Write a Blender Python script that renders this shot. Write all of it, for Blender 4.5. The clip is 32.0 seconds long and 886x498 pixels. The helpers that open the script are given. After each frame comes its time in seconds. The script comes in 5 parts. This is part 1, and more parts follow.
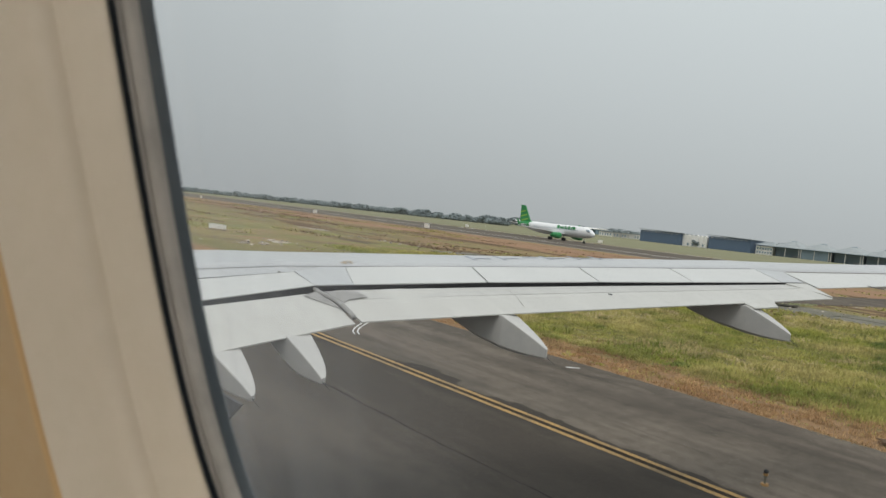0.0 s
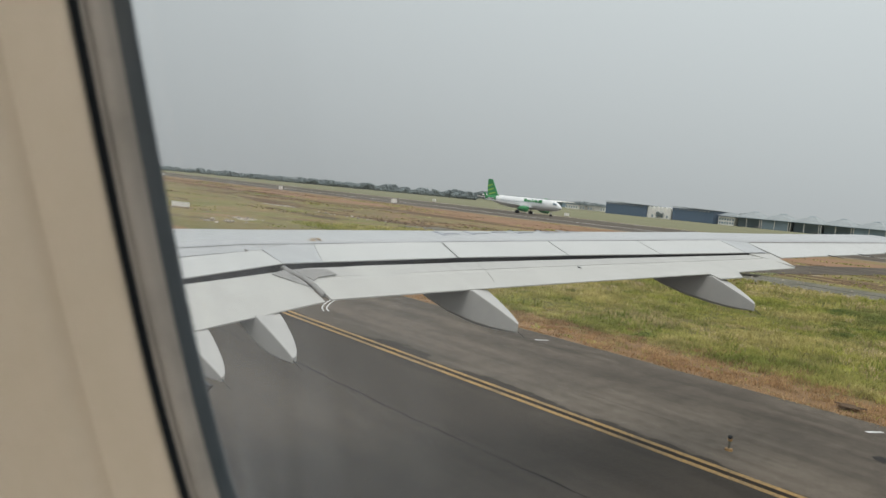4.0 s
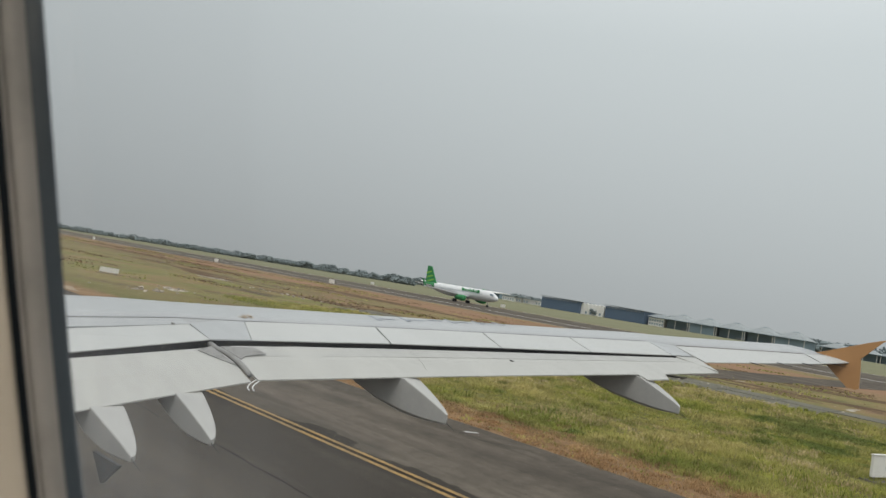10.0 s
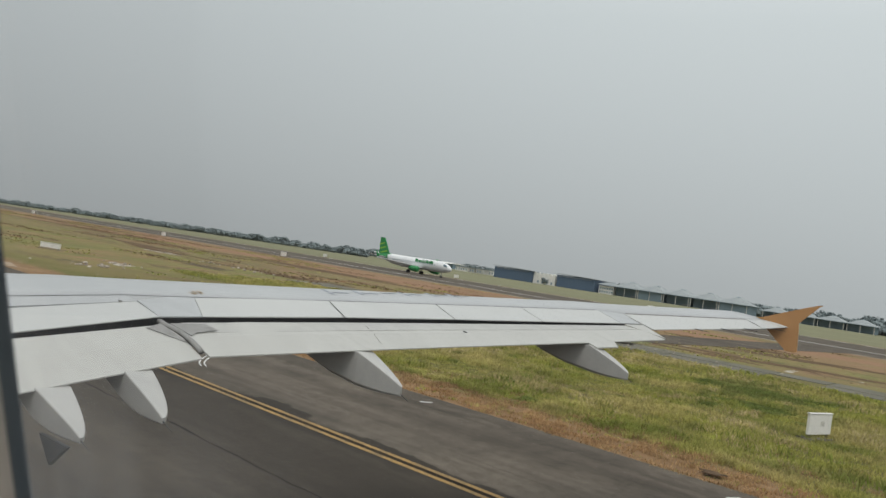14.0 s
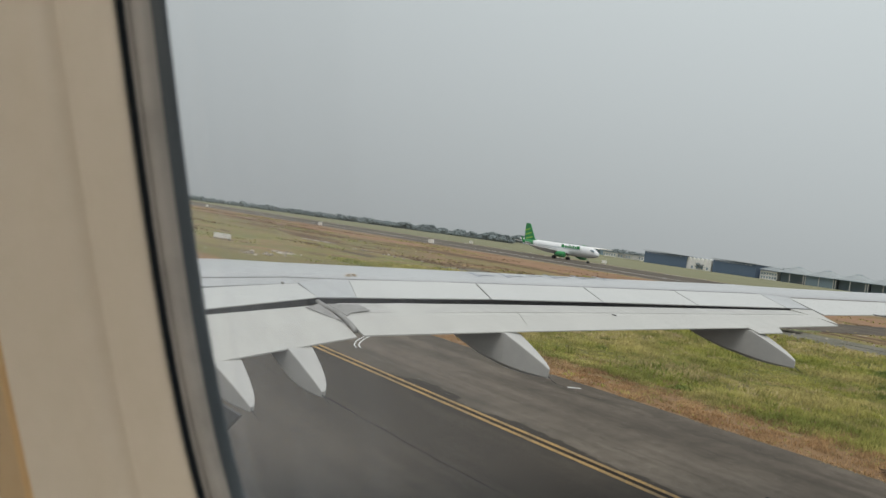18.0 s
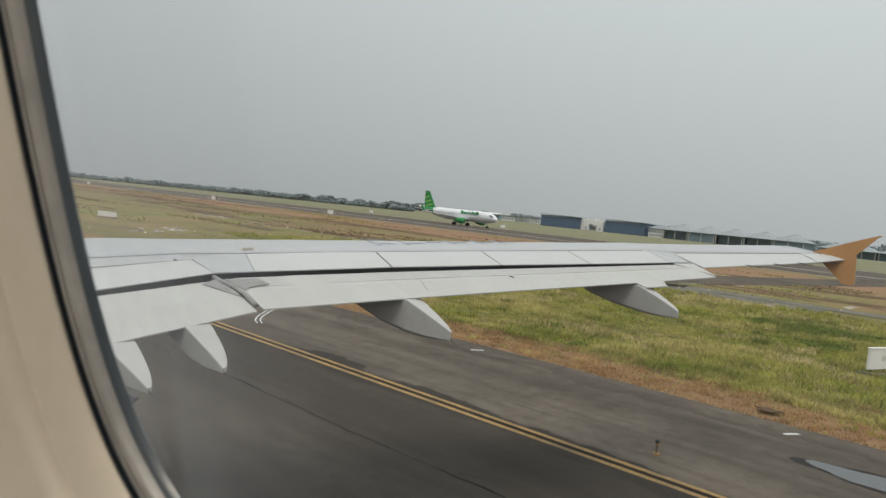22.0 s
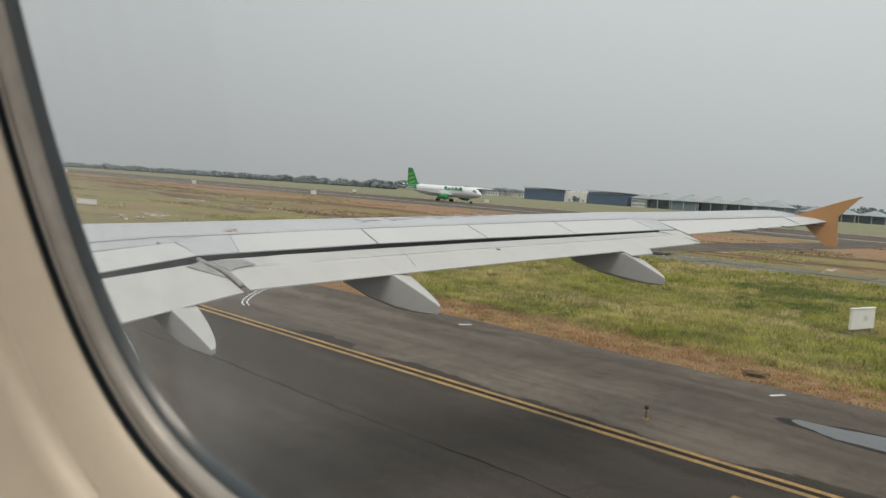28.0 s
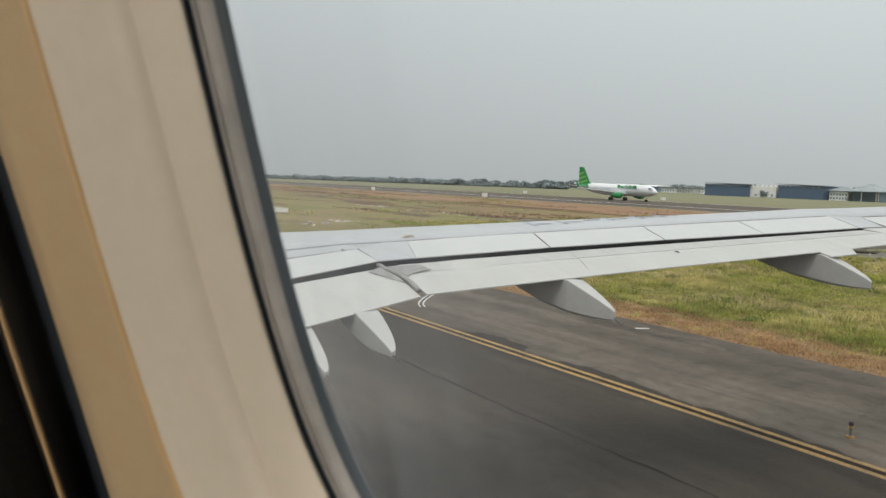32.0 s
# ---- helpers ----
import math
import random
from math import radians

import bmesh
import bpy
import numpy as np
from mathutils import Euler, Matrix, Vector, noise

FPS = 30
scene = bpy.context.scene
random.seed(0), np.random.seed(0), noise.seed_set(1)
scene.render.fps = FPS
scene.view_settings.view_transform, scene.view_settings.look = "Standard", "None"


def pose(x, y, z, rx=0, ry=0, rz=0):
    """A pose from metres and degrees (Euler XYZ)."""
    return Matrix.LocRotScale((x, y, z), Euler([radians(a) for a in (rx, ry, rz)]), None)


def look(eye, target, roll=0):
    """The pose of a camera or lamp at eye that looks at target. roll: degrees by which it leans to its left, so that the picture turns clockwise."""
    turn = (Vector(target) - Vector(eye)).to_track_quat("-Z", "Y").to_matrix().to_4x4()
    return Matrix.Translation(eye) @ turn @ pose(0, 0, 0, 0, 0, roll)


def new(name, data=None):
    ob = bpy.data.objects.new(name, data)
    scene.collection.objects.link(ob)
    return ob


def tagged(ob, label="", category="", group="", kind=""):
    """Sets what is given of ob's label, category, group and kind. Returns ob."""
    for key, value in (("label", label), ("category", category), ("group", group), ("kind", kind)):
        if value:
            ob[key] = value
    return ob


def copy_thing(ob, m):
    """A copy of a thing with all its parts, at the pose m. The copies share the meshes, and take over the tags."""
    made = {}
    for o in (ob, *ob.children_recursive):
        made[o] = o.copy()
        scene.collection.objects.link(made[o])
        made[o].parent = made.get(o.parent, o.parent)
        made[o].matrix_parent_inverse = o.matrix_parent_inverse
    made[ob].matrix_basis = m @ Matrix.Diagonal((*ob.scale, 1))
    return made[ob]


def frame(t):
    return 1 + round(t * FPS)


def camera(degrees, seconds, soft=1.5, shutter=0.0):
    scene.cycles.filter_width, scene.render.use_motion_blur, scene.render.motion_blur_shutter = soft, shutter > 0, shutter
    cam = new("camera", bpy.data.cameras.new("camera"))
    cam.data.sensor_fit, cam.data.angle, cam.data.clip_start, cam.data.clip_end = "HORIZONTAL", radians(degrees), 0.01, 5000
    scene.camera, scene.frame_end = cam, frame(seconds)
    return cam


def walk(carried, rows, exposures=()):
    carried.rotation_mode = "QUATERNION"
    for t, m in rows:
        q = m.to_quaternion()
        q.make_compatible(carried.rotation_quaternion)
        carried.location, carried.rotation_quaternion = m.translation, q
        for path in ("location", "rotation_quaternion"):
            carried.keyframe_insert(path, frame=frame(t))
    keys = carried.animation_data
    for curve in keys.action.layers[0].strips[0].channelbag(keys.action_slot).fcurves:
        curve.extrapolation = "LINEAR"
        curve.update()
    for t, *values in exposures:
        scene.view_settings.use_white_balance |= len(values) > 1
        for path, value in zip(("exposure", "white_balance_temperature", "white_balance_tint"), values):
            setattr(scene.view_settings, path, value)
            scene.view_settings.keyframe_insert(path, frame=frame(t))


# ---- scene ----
# Axes: +y is the aircraft's nose, +x its right wing, z = 0 the pavement.

cam = camera(63.5, 32.0, soft=1.5)
# focused on the wing: the window frame at the lens goes soft
cam.data.dof.use_dof, cam.data.dof.focus_distance, cam.data.dof.aperture_fstop = True, 25.0, 20.0
# seconds, eye x, y, z, bearing from +x towards +y, pitch, roll
ROWS = [
(0, 1.4994, -5.9206, 4.4400, 44.49, -2.66, 6.16), (0.5, 1.5022, -5.9158, 4.4400, 43.36, -2.00, 6.46), (1, 1.5081, -5.9023, 4.4370, 43.19, -2.68, 6.13),
(1.5, 1.5111, -5.9044, 4.4201, 41.70, -2.40, 5.90), (2, 1.5121, -5.9022, 4.4191, 42.69, -2.96, 5.62), (2.5, 1.5125, -5.9068, 4.4092, 41.13, -2.86, 5.98),
(3, 1.4997, -5.9213, 4.4331, 41.35, -4.14, 5.54), (3.5, 1.5180, -5.8697, 4.4488, 41.65, -4.41, 5.43), (5.5, 1.5113, -5.8967, 4.4281, 41.82, -4.55, 5.70),
(6, 1.4981, -5.9280, 4.4281, 41.13, -4.48, 6.02), (6.5, 1.5117, -5.9068, 4.4124, 40.71, -4.32, 5.79), (7, 1.4975, -5.9225, 4.4381, 40.97, -4.41, 5.97),
(7.5, 1.5058, -5.9151, 4.4260, 41.85, -0.44, 4.79), (8, 1.4968, -5.9139, 4.4640, 36.79, 0.92, 6.18), (8.5, 1.4714, -5.9682, 4.4650, 33.84, -2.06, 8.10),
(9, 1.4987, -5.9118, 4.4640, 36.76, -1.04, 8.55), (9.5, 1.4933, -5.9259, 4.4690, 38.55, 1.99, 9.02), (10, 1.5095, -5.8917, 4.4650, 37.68, 3.01, 9.27),
(10.5, 1.5132, -5.8764, 4.4709, 38.69, 2.45, 9.22), (11, 1.5086, -5.8873, 4.4740, 35.27, 2.61, 8.99), (11.5, 1.4980, -5.9005, 4.4780, 36.14, -2.80, 8.01),
(12, 1.5000, -5.9120, 4.4900, 31.49, 2.25, 8.60), (12.5, 1.5000, -5.9050, 4.4870, 31.43, 1.77, 8.77), (13, 1.5000, -5.8980, 4.4920, 33.36, 1.12, 8.51),
(13.5, 1.5000, -5.8990, 4.4900, 33.16, 1.75, 8.65), (15.5, 1.5018, -5.8954, 4.4751, 38.26, -1.15, 8.23), (16, 1.5087, -5.9078, 4.4360, 41.55, 0.57, 8.73),
(16.5, 1.4822, -5.9493, 4.4662, 41.96, -0.76, 8.23), (17, 1.4944, -5.9126, 4.4781, 43.42, -0.97, 8.45), (17.5, 1.4939, -5.8994, 4.4950, 46.28, -3.47, 7.63),
(18, 1.5107, -5.8985, 4.4360, 44.95, -1.45, 7.79), (18.5, 1.4908, -5.9360, 4.4672, 41.19, 2.41, 9.04), (19, 1.5022, -5.9097, 4.4571, 41.26, 2.19, 8.59),
(19.5, 1.4988, -5.9144, 4.4630, 42.31, 0.85, 8.36), (20, 1.5027, -5.9196, 4.4352, 38.26, 0.12, 6.92), (20.5, 1.4886, -5.9386, 4.4442, 38.23, -2.56, 6.06),
(21, 1.4871, -5.9486, 4.4379, 36.34, 0.02, 6.78), (21.5, 1.4885, -5.9428, 4.4360, 35.38, -1.84, 6.02), (22, 1.4879, -5.9497, 4.4292, 36.81, -2.99, 5.84),
(22.5, 1.4941, -5.9335, 4.4305, 35.81, -3.53, 5.01), (23, 1.4956, -5.9333, 4.4261, 35.09, -2.82, 5.60), (23.5, 1.5012, -5.9178, 4.4231, 37.09, -2.83, 2.71),
(24, 1.4932, -5.9447, 4.4121, 34.96, -2.98, 5.20), (24.5, 1.4887, -5.9603, 4.4040, 35.23, -3.00, 4.74), (25, 1.4912, -5.9476, 4.4129, 35.35, -3.64, 4.60),
(25.5, 1.5041, -5.9357, 4.3869, 36.24, -4.15, 3.52), (27.5, 1.4954, -5.9383, 4.4062, 36.16, -5.14, 3.20), (28, 1.5059, -5.9221, 4.3992, 35.45, -4.76, 4.00),
(28.5, 1.5024, -5.9242, 4.4043, 36.74, -0.46, -0.43), (29, 1.4977, -5.9277, 4.4144, 37.34, -3.47, 1.05), (29.5, 1.4986, -5.9194, 4.4402, 37.68, -2.63, 5.75),
(30, 1.4950, -5.8991, 4.4781, 44.35, -4.79, 3.41), (30.5, 1.4809, -5.9459, 4.4424, 49.79, -7.42, 2.31), (31, 1.4861, -5.9304, 4.4482, 52.35, -8.08, 2.07),
(31.5, 1.4992, -5.9018, 4.4550, 49.68, -6.58, 4.00), (32, 1.4954, -5.9170, 4.4361, 49.14, -5.39, 2.11),
]


def aimed(x, y, z, bearing, pitch, roll):
    b, p = radians(bearing), radians(pitch)
    way = Vector((math.cos(b) * math.cos(p), math.sin(b) * math.cos(p), math.sin(p)))
    return look(Vector((x, y, z)), Vector((x, y, z)) + way, roll)


walk(cam, [(r[0], aimed(*r[1:])) for r in ROWS], exposures=[(0.0, 0.86, 6500, 10), (6.0, 0.88, 6500, 10), (8.5, 0.76, 6500, 10), (13.0, 0.72, 6500, 10), (20.0, 0.78, 6500, 10), (24.0, 0.80, 6650, 10), (28.0, 0.82, 6650, 11), (29.0, 0.88, 6550, 11), (29.5, 0.87, 6600, 11), (30.0, 0.84, 6750, 10), (30.5, 0.82, 6800, 10), (31.0, 1.13, 6600, 10), (31.5, 1.08, 6500, 10), (32.0, 0.98, 6550, 10)])

# ---- sky and sun: a hazy, overcast afternoon ----
world = bpy.data.worlds.new("world")
scene.world = world
world.use_nodes = True
wn = world.node_tree.nodes
wl = world.node_tree.links
wn.clear()
sky = wn.new("ShaderNodeTexSky")
sky.sky_type = 'NISHITA'
sky.sun_disc = False
sky.sun_elevation, sky.sun_rotation = radians(64), radians(234)
sky.dust_density, sky.air_density = 6.0, 1.5
grey = wn.new("ShaderNodeHueSaturation")
grey.inputs["Saturation"].default_value = 0.12
wl.new(sky.outputs[0], grey.inputs["Color"])
coord = wn.new("ShaderNodeTexCoord")
sep = wn.new("ShaderNodeSeparateXYZ")
wl.new(coord.outputs["Generated"], sep.inputs[0])
ramp = wn.new("ShaderNodeValToRGB")
ramp.color_ramp.elements[0].position, ramp.color_ramp.elements[0].color = 0.0, (0.225, 0.240, 0.243, 1)
ramp.color_ramp.elements[1].position, ramp.color_ramp.elements[1].color = 1.0, (0.74, 0.77, 0.79, 1)
mid = ramp.color_ramp.elements.new(0.35)
mid.color = (0.335, 0.362, 0.368, 1)
wl.new(sep.outputs["Z"], ramp.inputs[0])
# the overcast is brighter towards the aircraft's right than ahead
side_way = wn.new("ShaderNodeVectorMath")
side_way.operation = 'DOT_PRODUCT'
wl.new(coord.outputs["Generated"], side_way.inputs[0])
side_way.inputs[1].default_value = (0.866, -0.5, 0.0)
lift = wn.new("ShaderNodeMath")
lift.operation = 'MULTIPLY_ADD'
wl.new(side_way.outputs["Value"], lift.inputs[0])
lift.inputs[1].default_value, lift.inputs[2].default_value = 0.22, 0.91
shade_sky = wn.new("ShaderNodeVectorMath")
shade_sky.operation = 'SCALE'
wl.new(ramp.outputs[0], shade_sky.inputs[0])
wl.new(lift.outputs[0], shade_sky.inputs["Scale"])
cloud = wn.new("ShaderNodeBackground")
wl.new(shade_sky.outputs[0], cloud.inputs[0])
cloud.inputs[1].default_value = 1.0
clear = wn.new("ShaderNodeBackground")
wl.new(grey.outputs[0], clear.inputs[0])
clear.inputs[1].default_value = 0.004
both = wn.new("ShaderNodeAddShader")
wl.new(cloud.outputs[0], both.inputs[0])
wl.new(clear.outputs[0], both.inputs[1])
wout = wn.new("ShaderNodeOutputWorld")
wl.new(both.outputs[0], wout.inputs[0])

sun = new("sun", bpy.data.lights.new("sun", "SUN"))
sun.data.energy, sun.data.angle, sun.data.color = 0.76, radians(25), (1.0, 0.96, 0.9)
sun.matrix_world = look((0, 0, 0), (0.35, 0.25, -0.90))


# ---- materials ----
def mat(name, base, rough=0.6, metal=0.0, spots=None, scale=4.0, amount=0.5, fine=None, fine_scale=60.0, fine_amount=0.4,
        bump=0.0, bump_scale=80.0, stretch=(1, 1, 1), spec=0.5, island=0.0):
    """A surface with two scales of variation: large spots and a fine grain, in object coordinates."""
    m = bpy.data.materials.new(name)
    m.use_nodes = True
    nt = m.node_tree
    n, l = nt.nodes, nt.links
    bsdf = n["Principled BSDF"]
    bsdf.inputs["Roughness"].default_value = rough
    bsdf.inputs["Metallic"].default_value = metal
    bsdf.inputs["Specular IOR Level"].default_value = spec
    tc = n.new("ShaderNodeTexCoord")
    mp = n.new("ShaderNodeMapping")
    mp.inputs["Scale"].default_value = stretch
    l.new(tc.outputs["Object"], mp.inputs[0])
    col = n.new("ShaderNodeRGB")
    col.outputs[0].default_value = (*base, 1)
    last = col.outputs[0]
    for shade, sc, am in ((spots, scale, amount), (fine, fine_scale, fine_amount)):
        if shade is None:
            continue
        no = n.new("ShaderNodeTexNoise")
        no.inputs["Scale"].default_value = sc
        no.inputs["Detail"].default_value = 6
        no.inputs["Roughness"].default_value = 0.65
        l.new(mp.outputs[0], no.inputs["Vector"])
        mr = n.new("ShaderNodeMapRange")
        mr.inputs["From Min"].default_value, mr.inputs["From Max"].default_value = 0.42, 0.68
        mr.inputs["To Max"].default_value = am
        l.new(no.outputs[0], mr.inputs[0])
        mx = n.new("ShaderNodeMix")
        mx.data_type = 'RGBA'
        l.new(mr.outputs[0], mx.inputs[0])
        l.new(last, mx.inputs[6])
        mx.inputs[7].default_value = (*shade, 1)
        last = mx.outputs[2]
    if island:
        ge = n.new("ShaderNodeNewGeometry")
        hs = n.new("ShaderNodeHueSaturation")
        mr = n.new("ShaderNodeMapRange")
        mr.inputs["To Min"].default_value, mr.inputs["To Max"].default_value = 1 - island, 1 + island
        l.new(ge.outputs["Random Per Island"], mr.inputs[0])
        l.new(mr.outputs[0], hs.inputs["Value"])
        l.new(last, hs.inputs["Color"])
        last = hs.outputs[0]
    l.new(last, bsdf.inputs["Base Color"])
    if bump:
        nb = n.new("ShaderNodeTexNoise")
        nb.inputs["Scale"].default_value = bump_scale
        nb.inputs["Detail"].default_value = 4
        l.new(mp.outputs[0], nb.inputs["Vector"])
        bp = n.new("ShaderNodeBump")
        bp.inputs["Strength"].default_value = bump
        bp.inputs["Distance"].default_value = 0.02
        l.new(nb.outputs[0], bp.inputs["Height"])
        l.new(bp.outputs[0], bsdf.inputs["Normal"])
    return m


M_WING = mat("wing grey paint", (0.46, 0.463, 0.447), 0.45, spots=(0.39, 0.392, 0.38), scale=0.9, amount=0.45, fine=(0.415, 0.418, 0.405), fine_scale=8, fine_amount=0.4, stretch=(1.4, 0.16, 1))
M_SKIN = mat("wing box skin", (0.39, 0.399, 0.401), 0.42, spots=(0.325, 0.333, 0.337), scale=0.8, amount=0.45, fine=(0.335, 0.342, 0.344), fine_scale=8, fine_amount=0.4, stretch=(1.4, 0.16, 1))
M_FLAP = mat("flap paint", (0.43, 0.426, 0.398), 0.5, spots=(0.345, 0.34, 0.319), scale=0.8, amount=0.45, fine=(0.35, 0.342, 0.318), fine_scale=7, fine_amount=0.4, stretch=(1.6, 0.16, 1))
# flap paint darkened for the shade under the spoilers
M_NOSE = mat("shaded flap nose", (0.415, 0.411, 0.386), 0.5, spots=(0.325, 0.322, 0.304), scale=0.8, amount=0.7, fine=(0.31, 0.305, 0.288), fine_scale=7, fine_amount=0.65, stretch=(1.6, 0.16, 1))
M_SEALGREY = mat("worn metal seal", (0.27, 0.265, 0.255), 0.65, spots=(0.18, 0.175, 0.165), scale=9, amount=0.7, spec=0.25)
M_JOINT = mat("skin joint sealant", (0.15, 0.15, 0.155), 0.7, spots=(0.22, 0.22, 0.22), scale=3, amount=0.6)
M_HINGE = mat("brown hinge gap", (0.16, 0.145, 0.135), 0.7, spots=(0.24, 0.23, 0.22), scale=3, amount=0.6)
M_SEAMGREY = mat("painted seam", (0.355, 0.35, 0.33), 0.55, spots=(0.27, 0.265, 0.25), scale=6, amount=0.6)
M_FAIR = mat("fairing paint", (0.42, 0.412, 0.388), 0.45, spots=(0.33, 0.325, 0.31), scale=1.8, amount=0.6, fine=(0.35, 0.345, 0.33), fine_scale=14, fine_amount=0.5)
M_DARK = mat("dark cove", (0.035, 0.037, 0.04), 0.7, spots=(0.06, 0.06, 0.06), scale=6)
M_BRONZE = mat("bronze fence paint", (0.47, 0.245, 0.095), 0.4, spots=(0.40, 0.20, 0.075), scale=3, amount=0.5)
M_MARK = mat("faded letters", (0.24, 0.26, 0.30), 0.6, spots=(0.42, 0.44, 0.46), scale=12, amount=0.7)
M_ORANGE = mat("orange stain", (0.55, 0.33, 0.10), 0.6, spots=(0.5, 0.48, 0.44), scale=30, amount=0.8)
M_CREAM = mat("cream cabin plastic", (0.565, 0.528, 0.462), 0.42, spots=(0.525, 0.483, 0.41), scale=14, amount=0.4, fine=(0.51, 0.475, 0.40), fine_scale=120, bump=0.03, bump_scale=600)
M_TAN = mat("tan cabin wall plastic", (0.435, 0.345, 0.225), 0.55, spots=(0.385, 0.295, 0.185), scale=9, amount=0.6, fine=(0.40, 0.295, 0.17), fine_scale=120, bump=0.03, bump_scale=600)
M_LIP = mat("tan lip", (0.49, 0.35, 0.19), 0.45, spots=(0.42, 0.29, 0.15), scale=20, amount=0.5)
M_BLACK = mat("black rubber", (0.010, 0.017, 0.026), 0.6, spots=(0.016, 0.021, 0.028), scale=40, spec=0.3)
M_RUBBER = mat("grey window seal", (0.325, 0.325, 0.32), 0.32, spots=(0.15, 0.155, 0.16), scale=26, amount=0.7)
M_EDGE = mat("smoky pane edge", (0.058, 0.078, 0.098), 0.3, spots=(0.035, 0.05, 0.066), scale=30, amount=0.6)
M_SEAT = mat("dark seat leather", (0.008, 0.008, 0.008), 0.6, spots=(0.011, 0.011, 0.010), scale=20, bump=0.1, bump_scale=250, spec=0.15)
M_PIPING = mat("tan piping", (0.45, 0.31, 0.16), 0.6)
M_CABIN = mat("cabin lining", (0.5, 0.46, 0.4), 0.7, spots=(0.46, 0.42, 0.36), scale=3)
M_CARPET = mat("cabin carpet", (0.05, 0.05, 0.07), 0.95, spots=(0.08, 0.08, 0.1), scale=60)
M_HULL = mat("fuselage white paint", (0.72, 0.72, 0.72), 0.35, spots=(0.66, 0.66, 0.66), scale=1)
M_YELLOW = mat("yellow road paint", (0.40, 0.235, 0.06), 0.8, spots=(0.13, 0.09, 0.04), scale=0.9, amount=0.85, fine=(0.09, 0.07, 0.04), fine_scale=14, fine_amount=0.75)
M_TARLINE = mat("dark line gap", (0.022, 0.017, 0.012), 0.9, spots=(0.05, 0.036, 0.022), scale=0.8, amount=0.6, spec=0.05)
M_WHITE = mat("white road paint", (0.62, 0.62, 0.6), 0.75, spots=(0.35, 0.34, 0.32), scale=2, amount=0.6)
# hangar blue, lightened to carry the distance haze
M_SHEET = mat("hazed blue cladding", (0.085, 0.13, 0.20), 0.6, spots=(0.10, 0.15, 0.215), scale=0.05, amount=0.6)
M_ROOFG = mat("grey roof", (0.245, 0.27, 0.275), 0.7, spots=(0.18, 0.20, 0.205), scale=0.05, amount=0.5, spec=0.2)
M_PALE = mat("pale building wall", (0.5, 0.49, 0.46), 0.7, spots=(0.4, 0.39, 0.37), scale=0.08, amount=0.5)
# shed shade and distance haze mixed into these two bluish darks
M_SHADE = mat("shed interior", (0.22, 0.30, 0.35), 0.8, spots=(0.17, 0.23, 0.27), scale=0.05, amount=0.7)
M_GLOOM = mat("hazy shed gloom", (0.20, 0.26, 0.295), 0.9, spots=(0.15, 0.20, 0.23), scale=0.08, amount=0.7, spec=0.1)
M_SHEDROOF = mat("pale shed roof", (0.30, 0.325, 0.325), 0.7, spots=(0.22, 0.24, 0.245), scale=0.08, amount=0.6, spec=0.2)
# distance haze is mixed into this greyed, bluish leaf colour
M_TREE = mat("hazed far foliage", (0.172, 0.206, 0.207), 0.9, spots=(0.13, 0.16, 0.164), scale=0.12, amount=0.7, island=0.12)
M_SHOULDER = mat("pale shoulder", (0.27, 0.235, 0.18), 0.9, spots=(0.18, 0.15, 0.11), scale=0.12, amount=0.8, spec=0.1)
M_BARK = mat("bark", (0.08, 0.065, 0.05), 0.9)


M_RUBBLE = mat("broken concrete", (0.40, 0.35, 0.29), 0.9, spots=(0.24, 0.20, 0.17), scale=0.8, amount=0.6, island=0.3, spec=0.1)
M_CONC = mat("old concrete", (0.16, 0.152, 0.122), 0.9, spots=(0.10, 0.098, 0.07), scale=0.35, amount=0.8, fine=(0.18, 0.165, 0.135), fine_scale=4, spec=0.08)
M_BOARD = mat("white board", (0.80, 0.785, 0.75), 0.6, spots=(0.70, 0.68, 0.64), scale=3, amount=0.5)
M_PLANE = mat("airliner white", (0.7, 0.71, 0.71), 0.35, spots=(0.64, 0.65, 0.65), scale=0.4)
M_GREEN = mat("airliner green", (0.02, 0.22, 0.06), 0.35, spots=(0.03, 0.28, 0.09), scale=0.5)
M_LIME = mat("airliner lime", (0.22, 0.45, 0.06), 0.35)
M_TYRE = mat("tyre", (0.015, 0.015, 0.015), 0.8)
M_AMBER = mat("amber lamp paint", (0.36, 0.20, 0.06), 0.6, spots=(0.2, 0.12, 0.05), scale=30)


